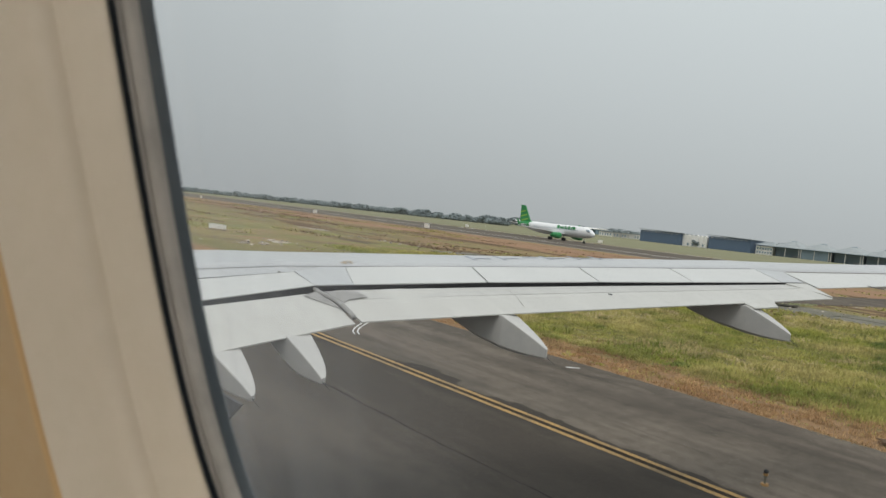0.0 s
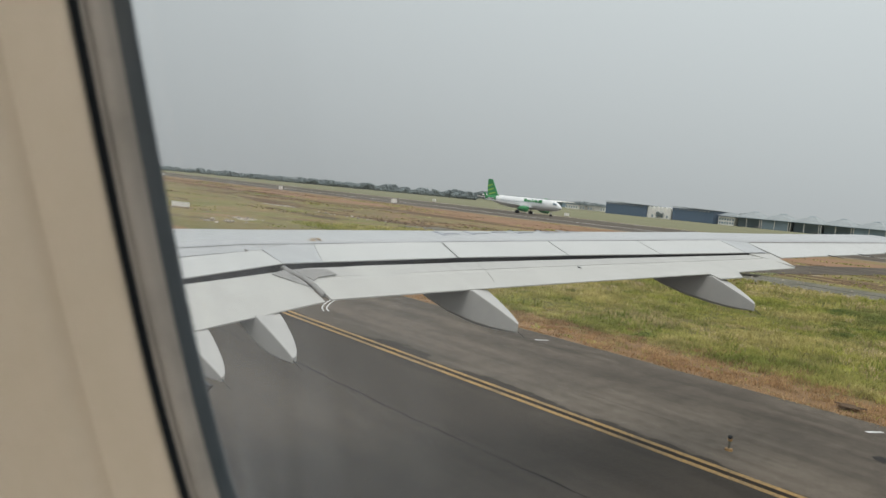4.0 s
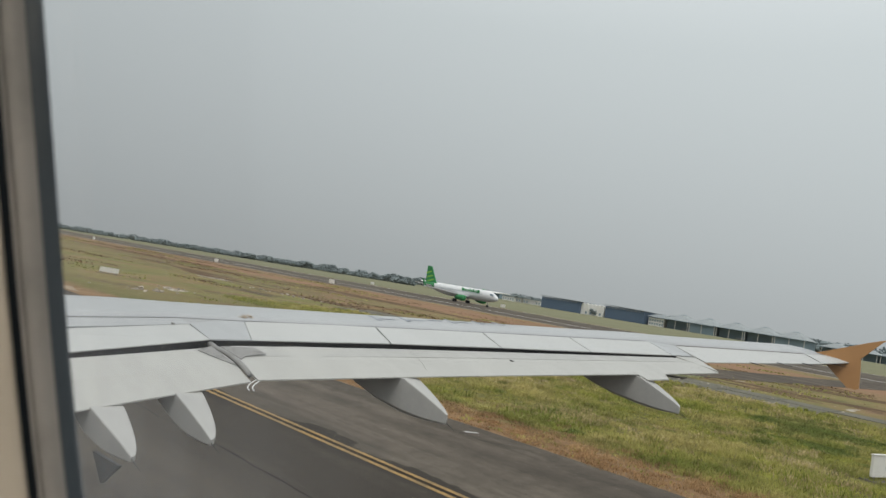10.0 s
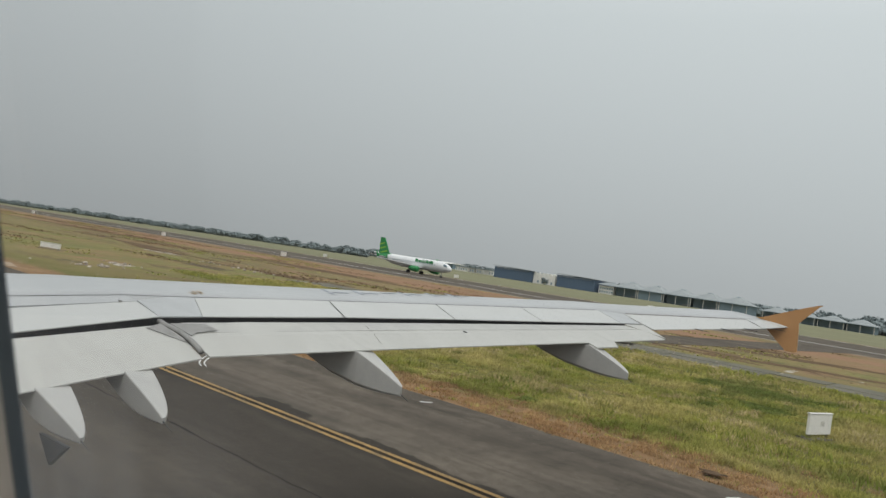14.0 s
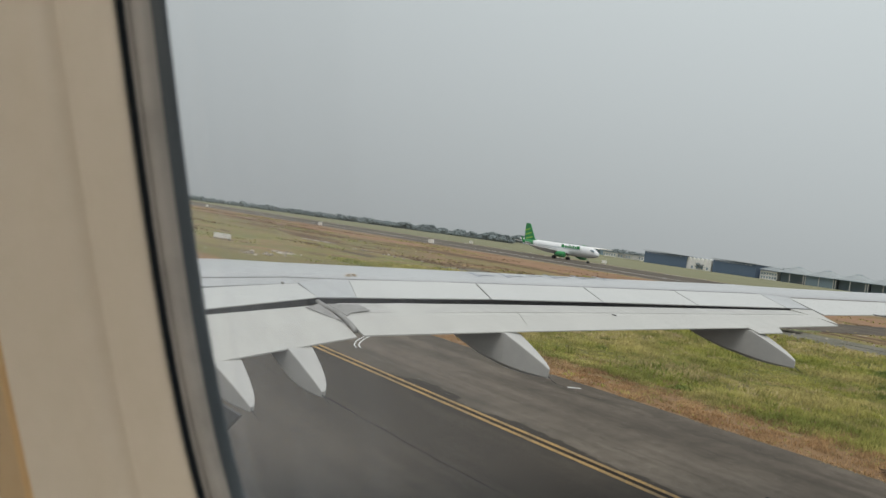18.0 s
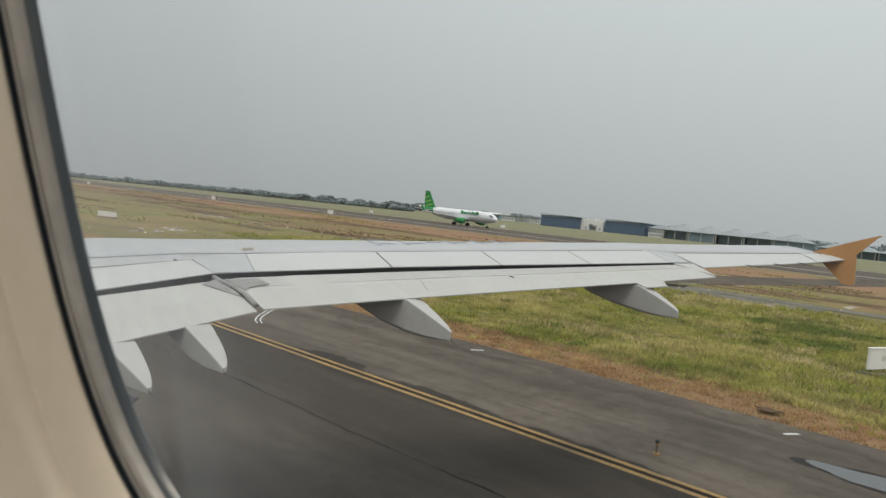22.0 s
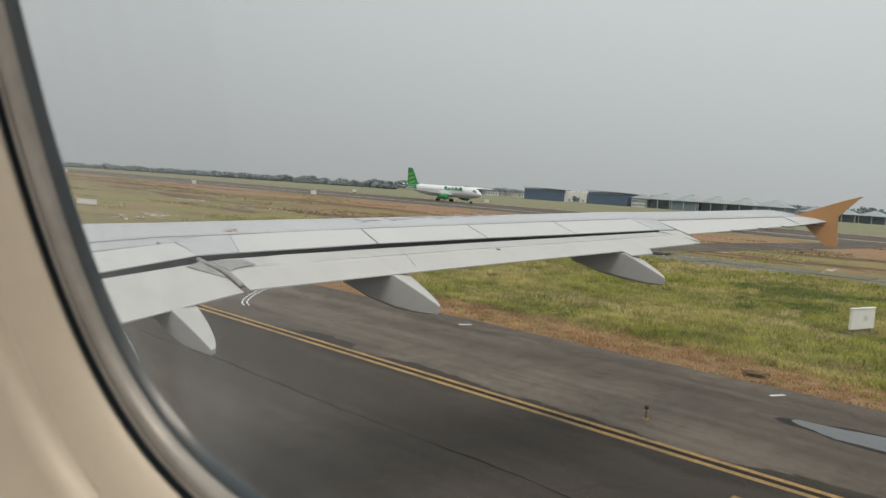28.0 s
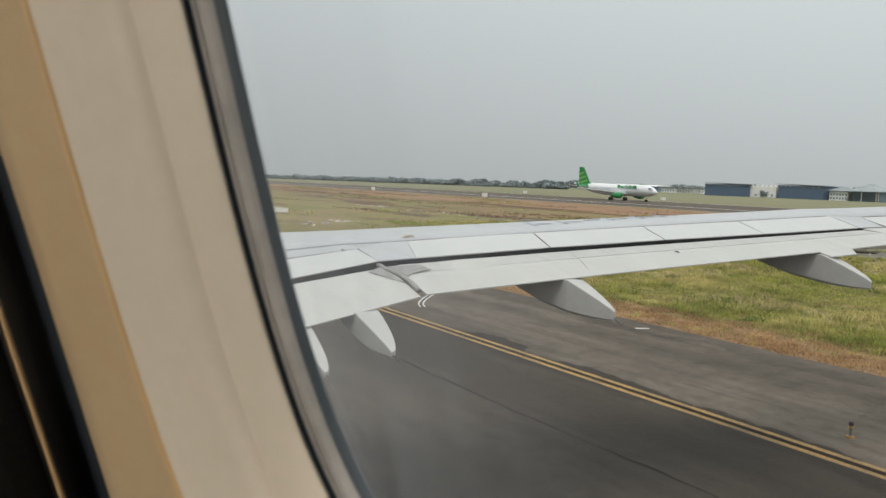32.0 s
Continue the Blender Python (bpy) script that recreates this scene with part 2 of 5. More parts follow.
def blades(base, dry, deep):
    """Thin leaves that let part of the light through."""
    def build(n, l, bsdf):
        tc = n.new("ShaderNodeTexCoord").outputs["Object"]
        c = mixc(n, l, nz(n, l, tc, 0.17, 6, 0.44, 0.58), base, dry)
        c = mixc(n, l, mth(n, l, 'MULTIPLY', nz(n, l, stretched(n, l, tc, (1, 0.6, 1)), 0.33, 6, 0.48, 0.62), 0.8), c, deep)
        straw = nz(n, l, stretched(n, l, tc, (1, 0.55, 1)), 0.21, 7, 0.55, 0.66, 0.68)
        c = mixc(n, l, mth(n, l, 'MULTIPLY', straw, 0.6), c, (dry[0] * 0.74, dry[1] * 0.68, dry[2] * 0.74))
        ge = n.new("ShaderNodeNewGeometry")
        hs = n.new("ShaderNodeHueSaturation")
        clump = mth(n, l, 'MULTIPLY_ADD', nz(n, l, tc, 0.75, 5, 0.34, 0.66, 0.65), 0.5, 0.72)
        l.new(mth(n, l, 'MULTIPLY', clump, mth(n, l, 'MULTIPLY_ADD', ge.outputs["Random Per Island"], 0.5, 0.75)), hs.inputs["Value"])
        l.new(c, hs.inputs["Color"])
        l.new(hs.outputs[0], bsdf.inputs["Base Color"])
        bsdf.inputs["Roughness"].default_value = 0.85
        bsdf.inputs["Specular IOR Level"].default_value = 0.15
        tl = n.new("ShaderNodeBsdfTranslucent")
        l.new(hs.outputs[0], tl.inputs[0])
        mx = n.new("ShaderNodeMixShader")
        mx.inputs[0].default_value = 0.45
        l.new(bsdf.outputs[0], mx.inputs[1])
        l.new(tl.outputs[0], mx.inputs[2])
        l.new(mx.outputs[0], n["Material Output"].inputs[0])
    return build


def banded(name, build):
    m = bpy.data.materials.new(name)
    m.use_nodes = True
    n, l = m.node_tree.nodes, m.node_tree.links
    build(n, l, n["Principled BSDF"])
    return m


def nz(n, l, vec, scale, detail=6, lo=0.4, hi=0.65, rough=0.6):
    t = n.new("ShaderNodeTexNoise")
    t.inputs["Scale"].default_value, t.inputs["Detail"].default_value, t.inputs["Roughness"].default_value = scale, detail, rough
    l.new(vec, t.inputs["Vector"])
    r = n.new("ShaderNodeMapRange")
    r.inputs["From Min"].default_value, r.inputs["From Max"].default_value = lo, hi
    l.new(t.outputs[0], r.inputs[0])
    return r.outputs[0]


def mixc(n, l, fac, a, b):
    x = n.new("ShaderNodeMix")
    x.data_type = 'RGBA'
    for sock, v in ((x.inputs[0], fac), (x.inputs[6], a), (x.inputs[7], b)):
        if isinstance(v, tuple):
            sock.default_value = (*v, 1)
        elif isinstance(v, (int, float)):
            sock.default_value = v
        else:
            l.new(v, sock)
    return x.outputs[2]


def mth(n, l, op, a, b=0.0, c=0.0):
    x = n.new("ShaderNodeMath")
    x.operation = op
    for s, v in zip(x.inputs, (a, b, c)):
        if isinstance(v, (int, float)):
            s.default_value = v
        else:
            l.new(v, s)
    return x.outputs[0]


def ramp_of(n, l, v, lo, hi):
    r = n.new("ShaderNodeMapRange")
    r.interpolation_type = 'SMOOTHSTEP'
    r.inputs["From Min"].default_value, r.inputs["From Max"].default_value = lo, hi
    l.new(v, r.inputs[0])
    return r.outputs[0]


def stretched(n, l, src, s):
    mp = n.new("ShaderNodeMapping")
    mp.inputs["Scale"].default_value = s
    l.new(src, mp.inputs[0])
    return mp.outputs[0]


# Ground coordinates: p metres to the right of the aircraft's track, s along the taxiway.
PHI = radians(5.8)


def G(p, s, z=0.0):
    return Vector((p * math.cos(PHI) + s * math.sin(PHI), -p * math.sin(PHI) + s * math.cos(PHI), z))


GROUND_M = Matrix.Rotation(-PHI, 4, 'Z')


def asphalt(n, l, bsdf):
    tc = n.new("ShaderNodeTexCoord").outputs["Object"]
    sp = n.new("ShaderNodeSeparateXYZ")
    l.new(tc, sp.inputs[0])
    wob = mth(n, l, 'MULTIPLY_ADD', nz(n, l, tc, 0.25, 3, 0.3, 0.7), 0.9, sp.outputs[0])
    base = mixc(n, l, nz(n, l, stretched(n, l, tc, (0.6, 0.06, 1)), 0.9, 3), (0.138, 0.115, 0.092), (0.168, 0.142, 0.113))
    base = mixc(n, l, mth(n, l, 'MULTIPLY', nz(n, l, tc, 0.16, 4, 0.45, 0.6), 0.45), base, (0.050, 0.044, 0.037))
    # the main carriageway is darker than the shoulder; a black sealed strip with a torn edge follows the line
    inner = mth(n, l, 'SUBTRACT', 1.0, ramp_of(n, l, wob, 14.4, 15.6))
    base = mixc(n, l, mth(n, l, 'MULTIPLY', inner, 0.8), base, (0.059, 0.050, 0.039))
    near_line = mth(n, l, 'MULTIPLY', ramp_of(n, l, wob, 10.2, 13.4), mth(n, l, 'SUBTRACT', 1.0, ramp_of(n, l, wob, 14.9, 15.3)))
    base = mixc(n, l, mth(n, l, 'MULTIPLY', near_line, 0.6), base, (0.026, 0.0215, 0.017))
    torn = mth(n, l, 'MULTIPLY_ADD', nz(n, l, stretched(n, l, tc, (1, 0.5, 1)), 1.1, 6, 0.3, 0.7), 0.55, wob)
    seal = mth(n, l, 'MULTIPLY', ramp_of(n, l, torn, 14.5, 14.9), mth(n, l, 'SUBTRACT', 1.0, ramp_of(n, l, torn, 15.55, 15.66)))
    base = mixc(n, l, mth(n, l, 'MULTIPLY', seal, 0.85), base, (0.022, 0.019, 0.0155))
    # a wavy damp stain along the verge
    hem = mth(n, l, 'MULTIPLY_ADD', nz(n, l, tc, 0.4, 6, 0.25, 0.75), 2.4, sp.outputs[0])
    damp = mth(n, l, 'MULTIPLY', ramp_of(n, l, hem, 20.9, 21.1), mth(n, l, 'SUBTRACT', 1.0, ramp_of(n, l, hem, 21.3, 22.2)))
    base = mixc(n, l, mth(n, l, 'MULTIPLY', damp, 0.45), base, (0.05, 0.042, 0.034))
    # long tyre and wash streaks
    streak = nz(n, l, stretched(n, l, tc, (0.8, 0.03, 1)), 1.0, 3, 0.48, 0.72)
    base = mixc(n, l, mth(n, l, 'MULTIPLY', streak, 0.42), base, (0.025, 0.022, 0.0185))
    broad = nz(n, l, stretched(n, l, tc, (0.45, 0.05, 1)), 1.0, 4, 0.46, 0.66)
    base = mixc(n, l, mth(n, l, 'MULTIPLY', broad, 0.4), base, (0.024, 0.0205, 0.017))
    dust = nz(n, l, stretched(n, l, tc, (1, 0.1, 1)), 0.6, 5, 0.52, 0.72)
    base = mixc(n, l, mth(n, l, 'MULTIPLY', dust, 0.35), base, (0.105, 0.09, 0.07))
    blotch = nz(n, l, stretched(n, l, tc, (1, 0.35, 1)), 0.45, 6, 0.52, 0.66, 0.7)
    base = mixc(n, l, mth(n, l, 'MULTIPLY', blotch, 0.45), base, (0.028, 0.024, 0.019))
    pits = nz(n, l, tc, 2.6, 8, 0.46, 0.62, 0.75)
    base = mixc(n, l, mth(n, l, 'MULTIPLY', pits, 0.3), base, (0.03, 0.026, 0.021))
    grain = nz(n, l, tc, 22, 5, 0.35, 0.65)
    base = mixc(n, l, mth(n, l, 'MULTIPLY', grain, 0.3), base, (0.088, 0.077, 0.062))
    vor = n.new("ShaderNodeTexVoronoi")
    vor.feature = 'DISTANCE_TO_EDGE'
    vor.inputs["Scale"].default_value = 0.13
    warp = n.new("ShaderNodeVectorMath")
    nse = n.new("ShaderNodeTexNoise")
    nse.inputs["Scale"].default_value = 0.8
    l.new(tc, nse.inputs["Vector"])
    l.new(tc, warp.inputs[0])
    l.new(nse.outputs["Color"], warp.inputs[1])
    l.new(warp.outputs[0], vor.inputs["Vector"])
    crack = mth(n, l, 'LESS_THAN', vor.outputs["Distance"], 0.004)
    crack = mth(n, l, 'MULTIPLY', crack, nz(n, l, tc, 0.3, 3, 0.5, 0.6))
    base = mixc(n, l, mth(n, l, 'MULTIPLY', crack, 0.2), base, (0.018, 0.017, 0.016))
    l.new(base, bsdf.inputs["Base Color"])
    bsdf.inputs["Roughness"].default_value = 0.92
    bsdf.inputs["Specular IOR Level"].default_value = 0.06
    bp = n.new("ShaderNodeBump")
    bp.inputs["Strength"].default_value, bp.inputs["Distance"].default_value = 0.25, 0.01
    l.new(grain, bp.inputs["Height"])
    l.new(bp.outputs[0], bsdf.inputs["Normal"])


def field(n, l, bsdf):
    tc = n.new("ShaderNodeTexCoord").outputs["Object"]
    sp = n.new("ShaderNodeSeparateXYZ")
    l.new(tc, sp.inputs[0])
    wob = mth(n, l, 'MULTIPLY_ADD', nz(n, l, tc, 0.35, 5, 0.25, 0.75), 2.6, sp.outputs[0])
    green = mixc(n, l, nz(n, l, tc, 0.12, 6), (0.13, 0.12, 0.035), (0.18, 0.14, 0.06))
    green = mixc(n, l, mth(n, l, 'MULTIPLY', nz(n, l, tc, 1.6, 5), 0.5), green, (0.10, 0.12, 0.026))
    green = mixc(n, l, mth(n, l, 'MULTIPLY', nz(n, l, stretched(n, l, tc, (1, 0.5, 1)), 0.17, 6, 0.54, 0.66), 0.7), green, (0.19, 0.145, 0.07))
    soil = mixc(n, l, nz(n, l, stretched(n, l, tc, (1, 0.5, 1)), 0.7, 6), (0.22, 0.13, 0.064), (0.30, 0.19, 0.098))
    soil = mixc(n, l, mth(n, l, 'MULTIPLY', nz(n, l, tc, 3.0, 5), 0.5), soil, (0.135, 0.088, 0.048))
    # dry soil strip beside the pavement, then turf
    c = mixc(n, l, ramp_of(n, l, wob, 24.4, 26.6), soil, green)
    # beyond the drain: patchy turf and brown earth in long bands along the runway
    band = nz(n, l, stretched(n, l, tc, (0.7, 0.8, 1)), 0.07, 9, 0.43, 0.55, 0.74)
    far_soil = mixc(n, l, nz(n, l, stretched(n, l, tc, (0.6, 0.8, 1)), 0.12, 7, 0.38, 0.62, 0.7), (0.27, 0.165, 0.09), (0.185, 0.125, 0.072))
    patch = mixc(n, l, band, (0.19, 0.175, 0.07), far_soil)
    track = nz(n, l, stretched(n, l, tc, (1, 0.05, 1)), 0.16, 6, 0.56, 0.64, 0.7)
    patch = mixc(n, l, mth(n, l, 'MULTIPLY', track, 0.35), patch, (0.105, 0.08, 0.055))
    olive = mixc(n, l, nz(n, l, stretched(n, l, tc, (0.6, 0.8, 1)), 0.12, 9, 0.43, 0.60, 0.76), (0.185, 0.18, 0.06), (0.25, 0.155, 0.085))
    ahead = mth(n, l, 'MULTIPLY', ramp_of(n, l, sp.outputs[1], 36, 66), ramp_of(n, l, wob, 26, 32))
    abeam = mth(n, l, 'MULTIPLY', mth(n, l, 'SUBTRACT', 1.0, ramp_of(n, l, sp.outputs[1], 38, 80)), mth(n, l, 'SUBTRACT', 1.0, ramp_of(n, l, wob, 100, 150)))
    patch = mixc(n, l, mth(n, l, 'MULTIPLY', abeam, 0.8), patch, olive)
    c = mixc(n, l, ahead, c, olive)
    c = mixc(n, l, ramp_of(n, l, wob, 56, 72), c, patch)
    # scattered green tussocks, dark ruts and pale stones over the whole of the far grass
    mott = nz(n, l, stretched(n, l, tc, (0.35, 1, 1)), 0.16, 10, 0.48, 0.57, 0.82)
    away = mth(n, l, 'MAXIMUM', ramp_of(n, l, wob, 56, 66), ahead)
    c = mixc(n, l, mth(n, l, 'MULTIPLY', mth(n, l, 'MULTIPLY', mott, away), 0.6), c, (0.125, 0.13, 0.045))
    rut = nz(n, l, stretched(n, l, tc, (0.8, 0.22, 1)), 0.2, 9, 0.55, 0.61, 0.74)
    c = mixc(n, l, mth(n, l, 'MULTIPLY', mth(n, l, 'MULTIPLY', rut, away), 0.8), c, (0.075, 0.054, 0.038))
    chip = nz(n, l, stretched(n, l, tc, (0.35, 1, 1)), 0.35, 4, 0.68, 0.71, 0.6)
    c = mixc(n, l, mth(n, l, 'MULTIPLY', mth(n, l, 'MULTIPLY', chip, away), 0.8), c, (0.45, 0.42, 0.37))
    red = mth(n, l, 'MULTIPLY', ramp_of(n, l, wob, 84, 104), mth(n, l, 'SUBTRACT', 1.0, ramp_of(n, l, wob, 134, 142)))
    c = mixc(n, l, mth(n, l, 'MULTIPLY', red, nz(n, l, stretched(n, l, tc, (1, 0.2, 1)), 0.05, 6, 0.32, 0.55)), c, (0.255, 0.152, 0.09))
    # turf past the runway, greyed in colour for distance haze
    c = mixc(n, l, ramp_of(n, l, wob, 224, 240), c, mixc(n, l, nz(n, l, stretched(n, l, tc, (1, 0.1, 1)), 0.02, 5), (0.205, 0.198, 0.115), (0.165, 0.165, 0.10)))
    c = mixc(n, l, ramp_of(n, l, wob, 600, 900), c, (0.17, 0.17, 0.10))
    l.new(c, bsdf.inputs["Base Color"])
    bsdf.inputs["Roughness"].default_value = 0.95
    bsdf.inputs["Specular IOR Level"].default_value = 0.15
    bp = n.new("ShaderNodeBump")
    bp.inputs["Strength"].default_value, bp.inputs["Distance"].default_value = 0.6, 0.08
    l.new(nz(n, l, tc, 5, 6, 0.2, 0.8), bp.inputs["Height"])
    l.new(bp.outputs[0], bsdf.inputs["Normal"])


def pane(n, l, bsdf):
    out = n["Material Output"]
    n.remove(bsdf)
    tr = n.new("ShaderNodeBsdfTransparent")
    tr.inputs[0].default_value = (0.96, 0.97, 0.97, 1)
    gl = n.new("ShaderNodeBsdfGlossy")
    gl.inputs["Roughness"].default_value = 0.02
    fr = n.new("ShaderNodeFresnel")
    fr.inputs[0].default_value = 1.25
    m1 = n.new("ShaderNodeMixShader")
    l.new(mth(n, l, 'MULTIPLY', fr.outputs[0], 0.03), m1.inputs[0])
    l.new(tr.outputs[0], m1.inputs[1])
    l.new(gl.outputs[0], m1.inputs[2])
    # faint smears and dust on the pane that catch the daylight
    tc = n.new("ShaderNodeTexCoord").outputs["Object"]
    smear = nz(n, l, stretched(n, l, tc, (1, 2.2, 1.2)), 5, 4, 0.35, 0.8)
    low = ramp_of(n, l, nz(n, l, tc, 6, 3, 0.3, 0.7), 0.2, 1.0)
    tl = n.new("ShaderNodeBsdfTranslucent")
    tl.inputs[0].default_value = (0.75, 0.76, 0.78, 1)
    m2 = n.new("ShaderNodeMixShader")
    # haze put in with dust at the lower forward corner, in soft upright streaks
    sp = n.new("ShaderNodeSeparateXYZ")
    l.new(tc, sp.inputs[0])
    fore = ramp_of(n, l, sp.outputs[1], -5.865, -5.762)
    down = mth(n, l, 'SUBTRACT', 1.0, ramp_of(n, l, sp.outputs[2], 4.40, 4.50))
    haze_streak = mth(n, l, 'MULTIPLY_ADD', nz(n, l, stretched(n, l, tc, (1, 9, 0.8)), 6, 3, 0.3, 0.75), 0.7, 0.3)
    corner_haze = mth(n, l, 'MULTIPLY', mth(n, l, 'MULTIPLY', fore, down), haze_streak)
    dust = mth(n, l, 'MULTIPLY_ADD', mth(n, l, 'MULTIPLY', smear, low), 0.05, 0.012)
    l.new(mth(n, l, 'MULTIPLY_ADD', corner_haze, 0.175, dust), m2.inputs[0])
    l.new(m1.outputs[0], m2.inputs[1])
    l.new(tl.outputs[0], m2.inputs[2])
    l.new(m2.outputs[0], out.inputs[0])


M_GRASS = banded("grass blades", blades((0.355, 0.355, 0.082), (0.50, 0.425, 0.17), (0.215, 0.25, 0.052)))
M_TALL = banded("tussock blades", blades((0.22, 0.25, 0.05), (0.34, 0.30, 0.10), (0.13, 0.17, 0.03)))
M_WEED = banded("low dark weeds", blades((0.18, 0.22, 0.055), (0.25, 0.25, 0.08), (0.125, 0.17, 0.042)))
M_PALEGRASS = banded("pale dry fringe grass", blades((0.40, 0.41, 0.24), (0.50, 0.47, 0.30), (0.25, 0.29, 0.12)))
M_STRAW = banded("straw grass", blades((0.50, 0.40, 0.205), (0.60, 0.49, 0.28), (0.36, 0.31, 0.12)))
M_DRY = banded("dry grass", blades((0.40, 0.245, 0.12), (0.47, 0.32, 0.165), (0.31, 0.19, 0.095)))
M_ASPHALT = banded("weathered asphalt", asphalt)
M_FIELD = banded("airfield turf and soil", field)
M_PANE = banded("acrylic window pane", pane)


# ---- builders ----
def mesh_of(name, bm, material, smooth=False):
    me = bpy.data.meshes.new(name)
    bmesh.ops.recalc_face_normals(bm, faces=bm.faces)
    bm.to_mesh(me)
    bm.free()
    me.materials.append(material)
    if smooth:
        for f in me.polygons:
            f.use_smooth = True
    return me


def part(name, bm, material, parent=None, label="", smooth=False):
    ob = new(name, mesh_of(name, bm, material, smooth))
    ob.parent = parent
    if label:
        tagged(ob, label)
    return ob


def thing(name, at, label, category, group="", kind=""):
    ob = new(name)
    ob.matrix_world = at if isinstance(at, Matrix) else Matrix.Translation(at)
    ob.empty_display_size = 0.1
    return tagged(ob, label, category, group, kind)


def loft(bm, rings, closed=True, cap=True):
    vs = [[bm.verts.new(p) for p in r] for r in rings]
    k = len(vs[0])
    for a, b in zip(vs, vs[1:]):
        for i in range(k if closed else k - 1):
            j = (i + 1) % k
            try:
                bm.faces.new((a[i], a[j], b[j], b[i]))
            except ValueError:
                pass
    if cap and closed:
        for r in (vs[0], vs[-1]):
            try:
                bm.faces.new(r)
            except ValueError:
                pass
    return bm


def box(bm, x0, x1, y0, y1, z0, z1, bevel=0.0):
    m = Matrix.Translation(((x0 + x1) / 2, (y0 + y1) / 2, (z0 + z1) / 2)) @ Matrix.Diagonal((x1 - x0, y1 - y0, z1 - z0, 1))
    r = bmesh.ops.create_cube(bm, size=1, matrix=m)
    if bevel:
        es = list({e for v in r["verts"] for e in v.link_edges})
        bmesh.ops.bevel(bm, geom=es, offset=bevel, segments=2, affect='EDGES', clamp_overlap=True)
    return bm


def plate(bm, pts, thick):
    """A solid plate: the outline pts (top), pushed down by thick."""
    top = [bm.verts.new(p) for p in pts]
    low = [bm.verts.new(Vector(p) - Vector((0, 0, thick))) for p in pts]
    bm.faces.new(top)
    bm.faces.new(low[::-1])
    for i in range(len(pts)):
        j = (i + 1) % len(pts)
        bm.faces.new((top[i], low[i], low[j], top[j]))
    return bm


# ---- ground, taxiway, runway ----
def strip(name, p0, p1, s0, s1, z, material, thick=0.0, steps=1, kind="structure", label="", category=""):
    bm = bmesh.new()
    if thick:
        box(bm, p0, p1, s0, s1, z - thick, z)
    else:
        vs = [bm.verts.new(v) for v in ((p0, s0, z), (p1, s0, z), (p1, s1, z), (p0, s1, z))]
        bm.faces.new(vs)
    ob = new(name, mesh_of(name, bm, material))
    ob.matrix_world = GROUND_M
    return tagged(ob, label, category, kind=kind)


strip("ground", -4000, 4800, -4700, 4700, -0.04, M_FIELD, label="flat airfield of green turf and dry brown soil", category="ground")
strip("road", -22, 21.2, -400, 900, 0.0, M_ASPHALT, thick=0.3, label="dark weathered asphalt taxiway with long streaks", category="taxiway")
strip("road", 141.0, 222, -900, 2400, 0.0, M_ASPHALT, thick=0.3, label="dark asphalt runway across the grass", category="runway")
strip("pavement", 137.5, 140.98, -900, 2400, -0.02, M_SHOULDER, thick=0.2, label="pale worn shoulder along the runway", category="shoulder")
for name, a, b in (("trim", 14.20, 14.345), ("trim", 14.525, 14.67)):
    strip(name, a, b, -120, 400, 0.006, M_YELLOW, thick=0.004, label="worn yellow edge line painted on the taxiway", category="marking")
strip("trim", 14.345, 14.525, -120, 400, 0.004, M_TARLINE, thick=0.003, label="dark strip between the two yellow lines", category="marking")
for a, b in ((163.6, 165.0), (219.4, 221.0)):
    strip("trim", a, b, -600, 1500, 0.006, M_WHITE, thick=0.004, label="white edge line painted along the runway", category="marking")

# side taxiway that leaves for the runway, with rounded corners
def side_aft(p):
    return 28.6 - 0.088 * p - 7.8 * max(0.0, 1 - (p - 21.2) / 12) ** 2


def side_fore(p):
    return 36.4 - 0.088 * p + 6.0 * max(0.0, 1 - (p - 21.2) / 8) ** 2


def on_side_road(p, s, margin=0.0):
    return 21.1 < p < 141 and side_aft(p) - margin < s < side_fore(p) + margin


bm = bmesh.new()
cols = []
for p in [21.18 + 0.6 * i for i in range(22)] + [34.4 + 9.0 * i for i in range(12)] + [140.9]:
    cols.append([bm.verts.new((p, s, z)) for s, z in ((side_aft(p), -0.25), (side_aft(p), -0.005), (side_fore(p), -0.005), (side_fore(p), -0.25))])
for a, b in zip(cols, cols[1:]):
    for i in range(3):
        bm.faces.new((a[i], b[i], b[i + 1], a[i + 1]))
ob = new("road", mesh_of("road", bm, M_ASPHALT))
ob.matrix_world = GROUND_M
tagged(ob, "dark asphalt side taxiway with rounded grass corners", "taxiway", kind="structure")


def painted_arc(p0, p1, s0, s1, bend, width, shift, label):
    """A thin painted line that swings off the taxiway into the side road."""
    bm = bmesh.new()
    pts = [Vector((p0 + (p1 - p0) * i / 24, s0 + (s1 - s0) * (i / 24) ** bend, 0)) for i in range(25)]
    rows = []
    for i, c in enumerate(pts):
        d = (pts[min(24, i + 1)] - pts[max(0, i - 1)]).normalized()
        n = Vector((-d.y, d.x, 0))
        rows.append([bm.verts.new((v.x, v.y, 0.005)) for v in (c + n * (shift - width / 2), c + n * (shift + width / 2))])
    for a, b in zip(rows, rows[1:]):
        bm.faces.new((a[0], b[0], b[1], a[1]))
    ob = new("trim", mesh_of("trim", bm, M_WHITE))
    ob.matrix_world = GROUND_M
    return tagged(ob, label, "marking", kind="structure")


for k in (-0.08, 0.08):
    painted_arc(15.9, 20.95, 15.05, 19.6, 0.72, 0.05, k, "curved white line into the side taxiway")
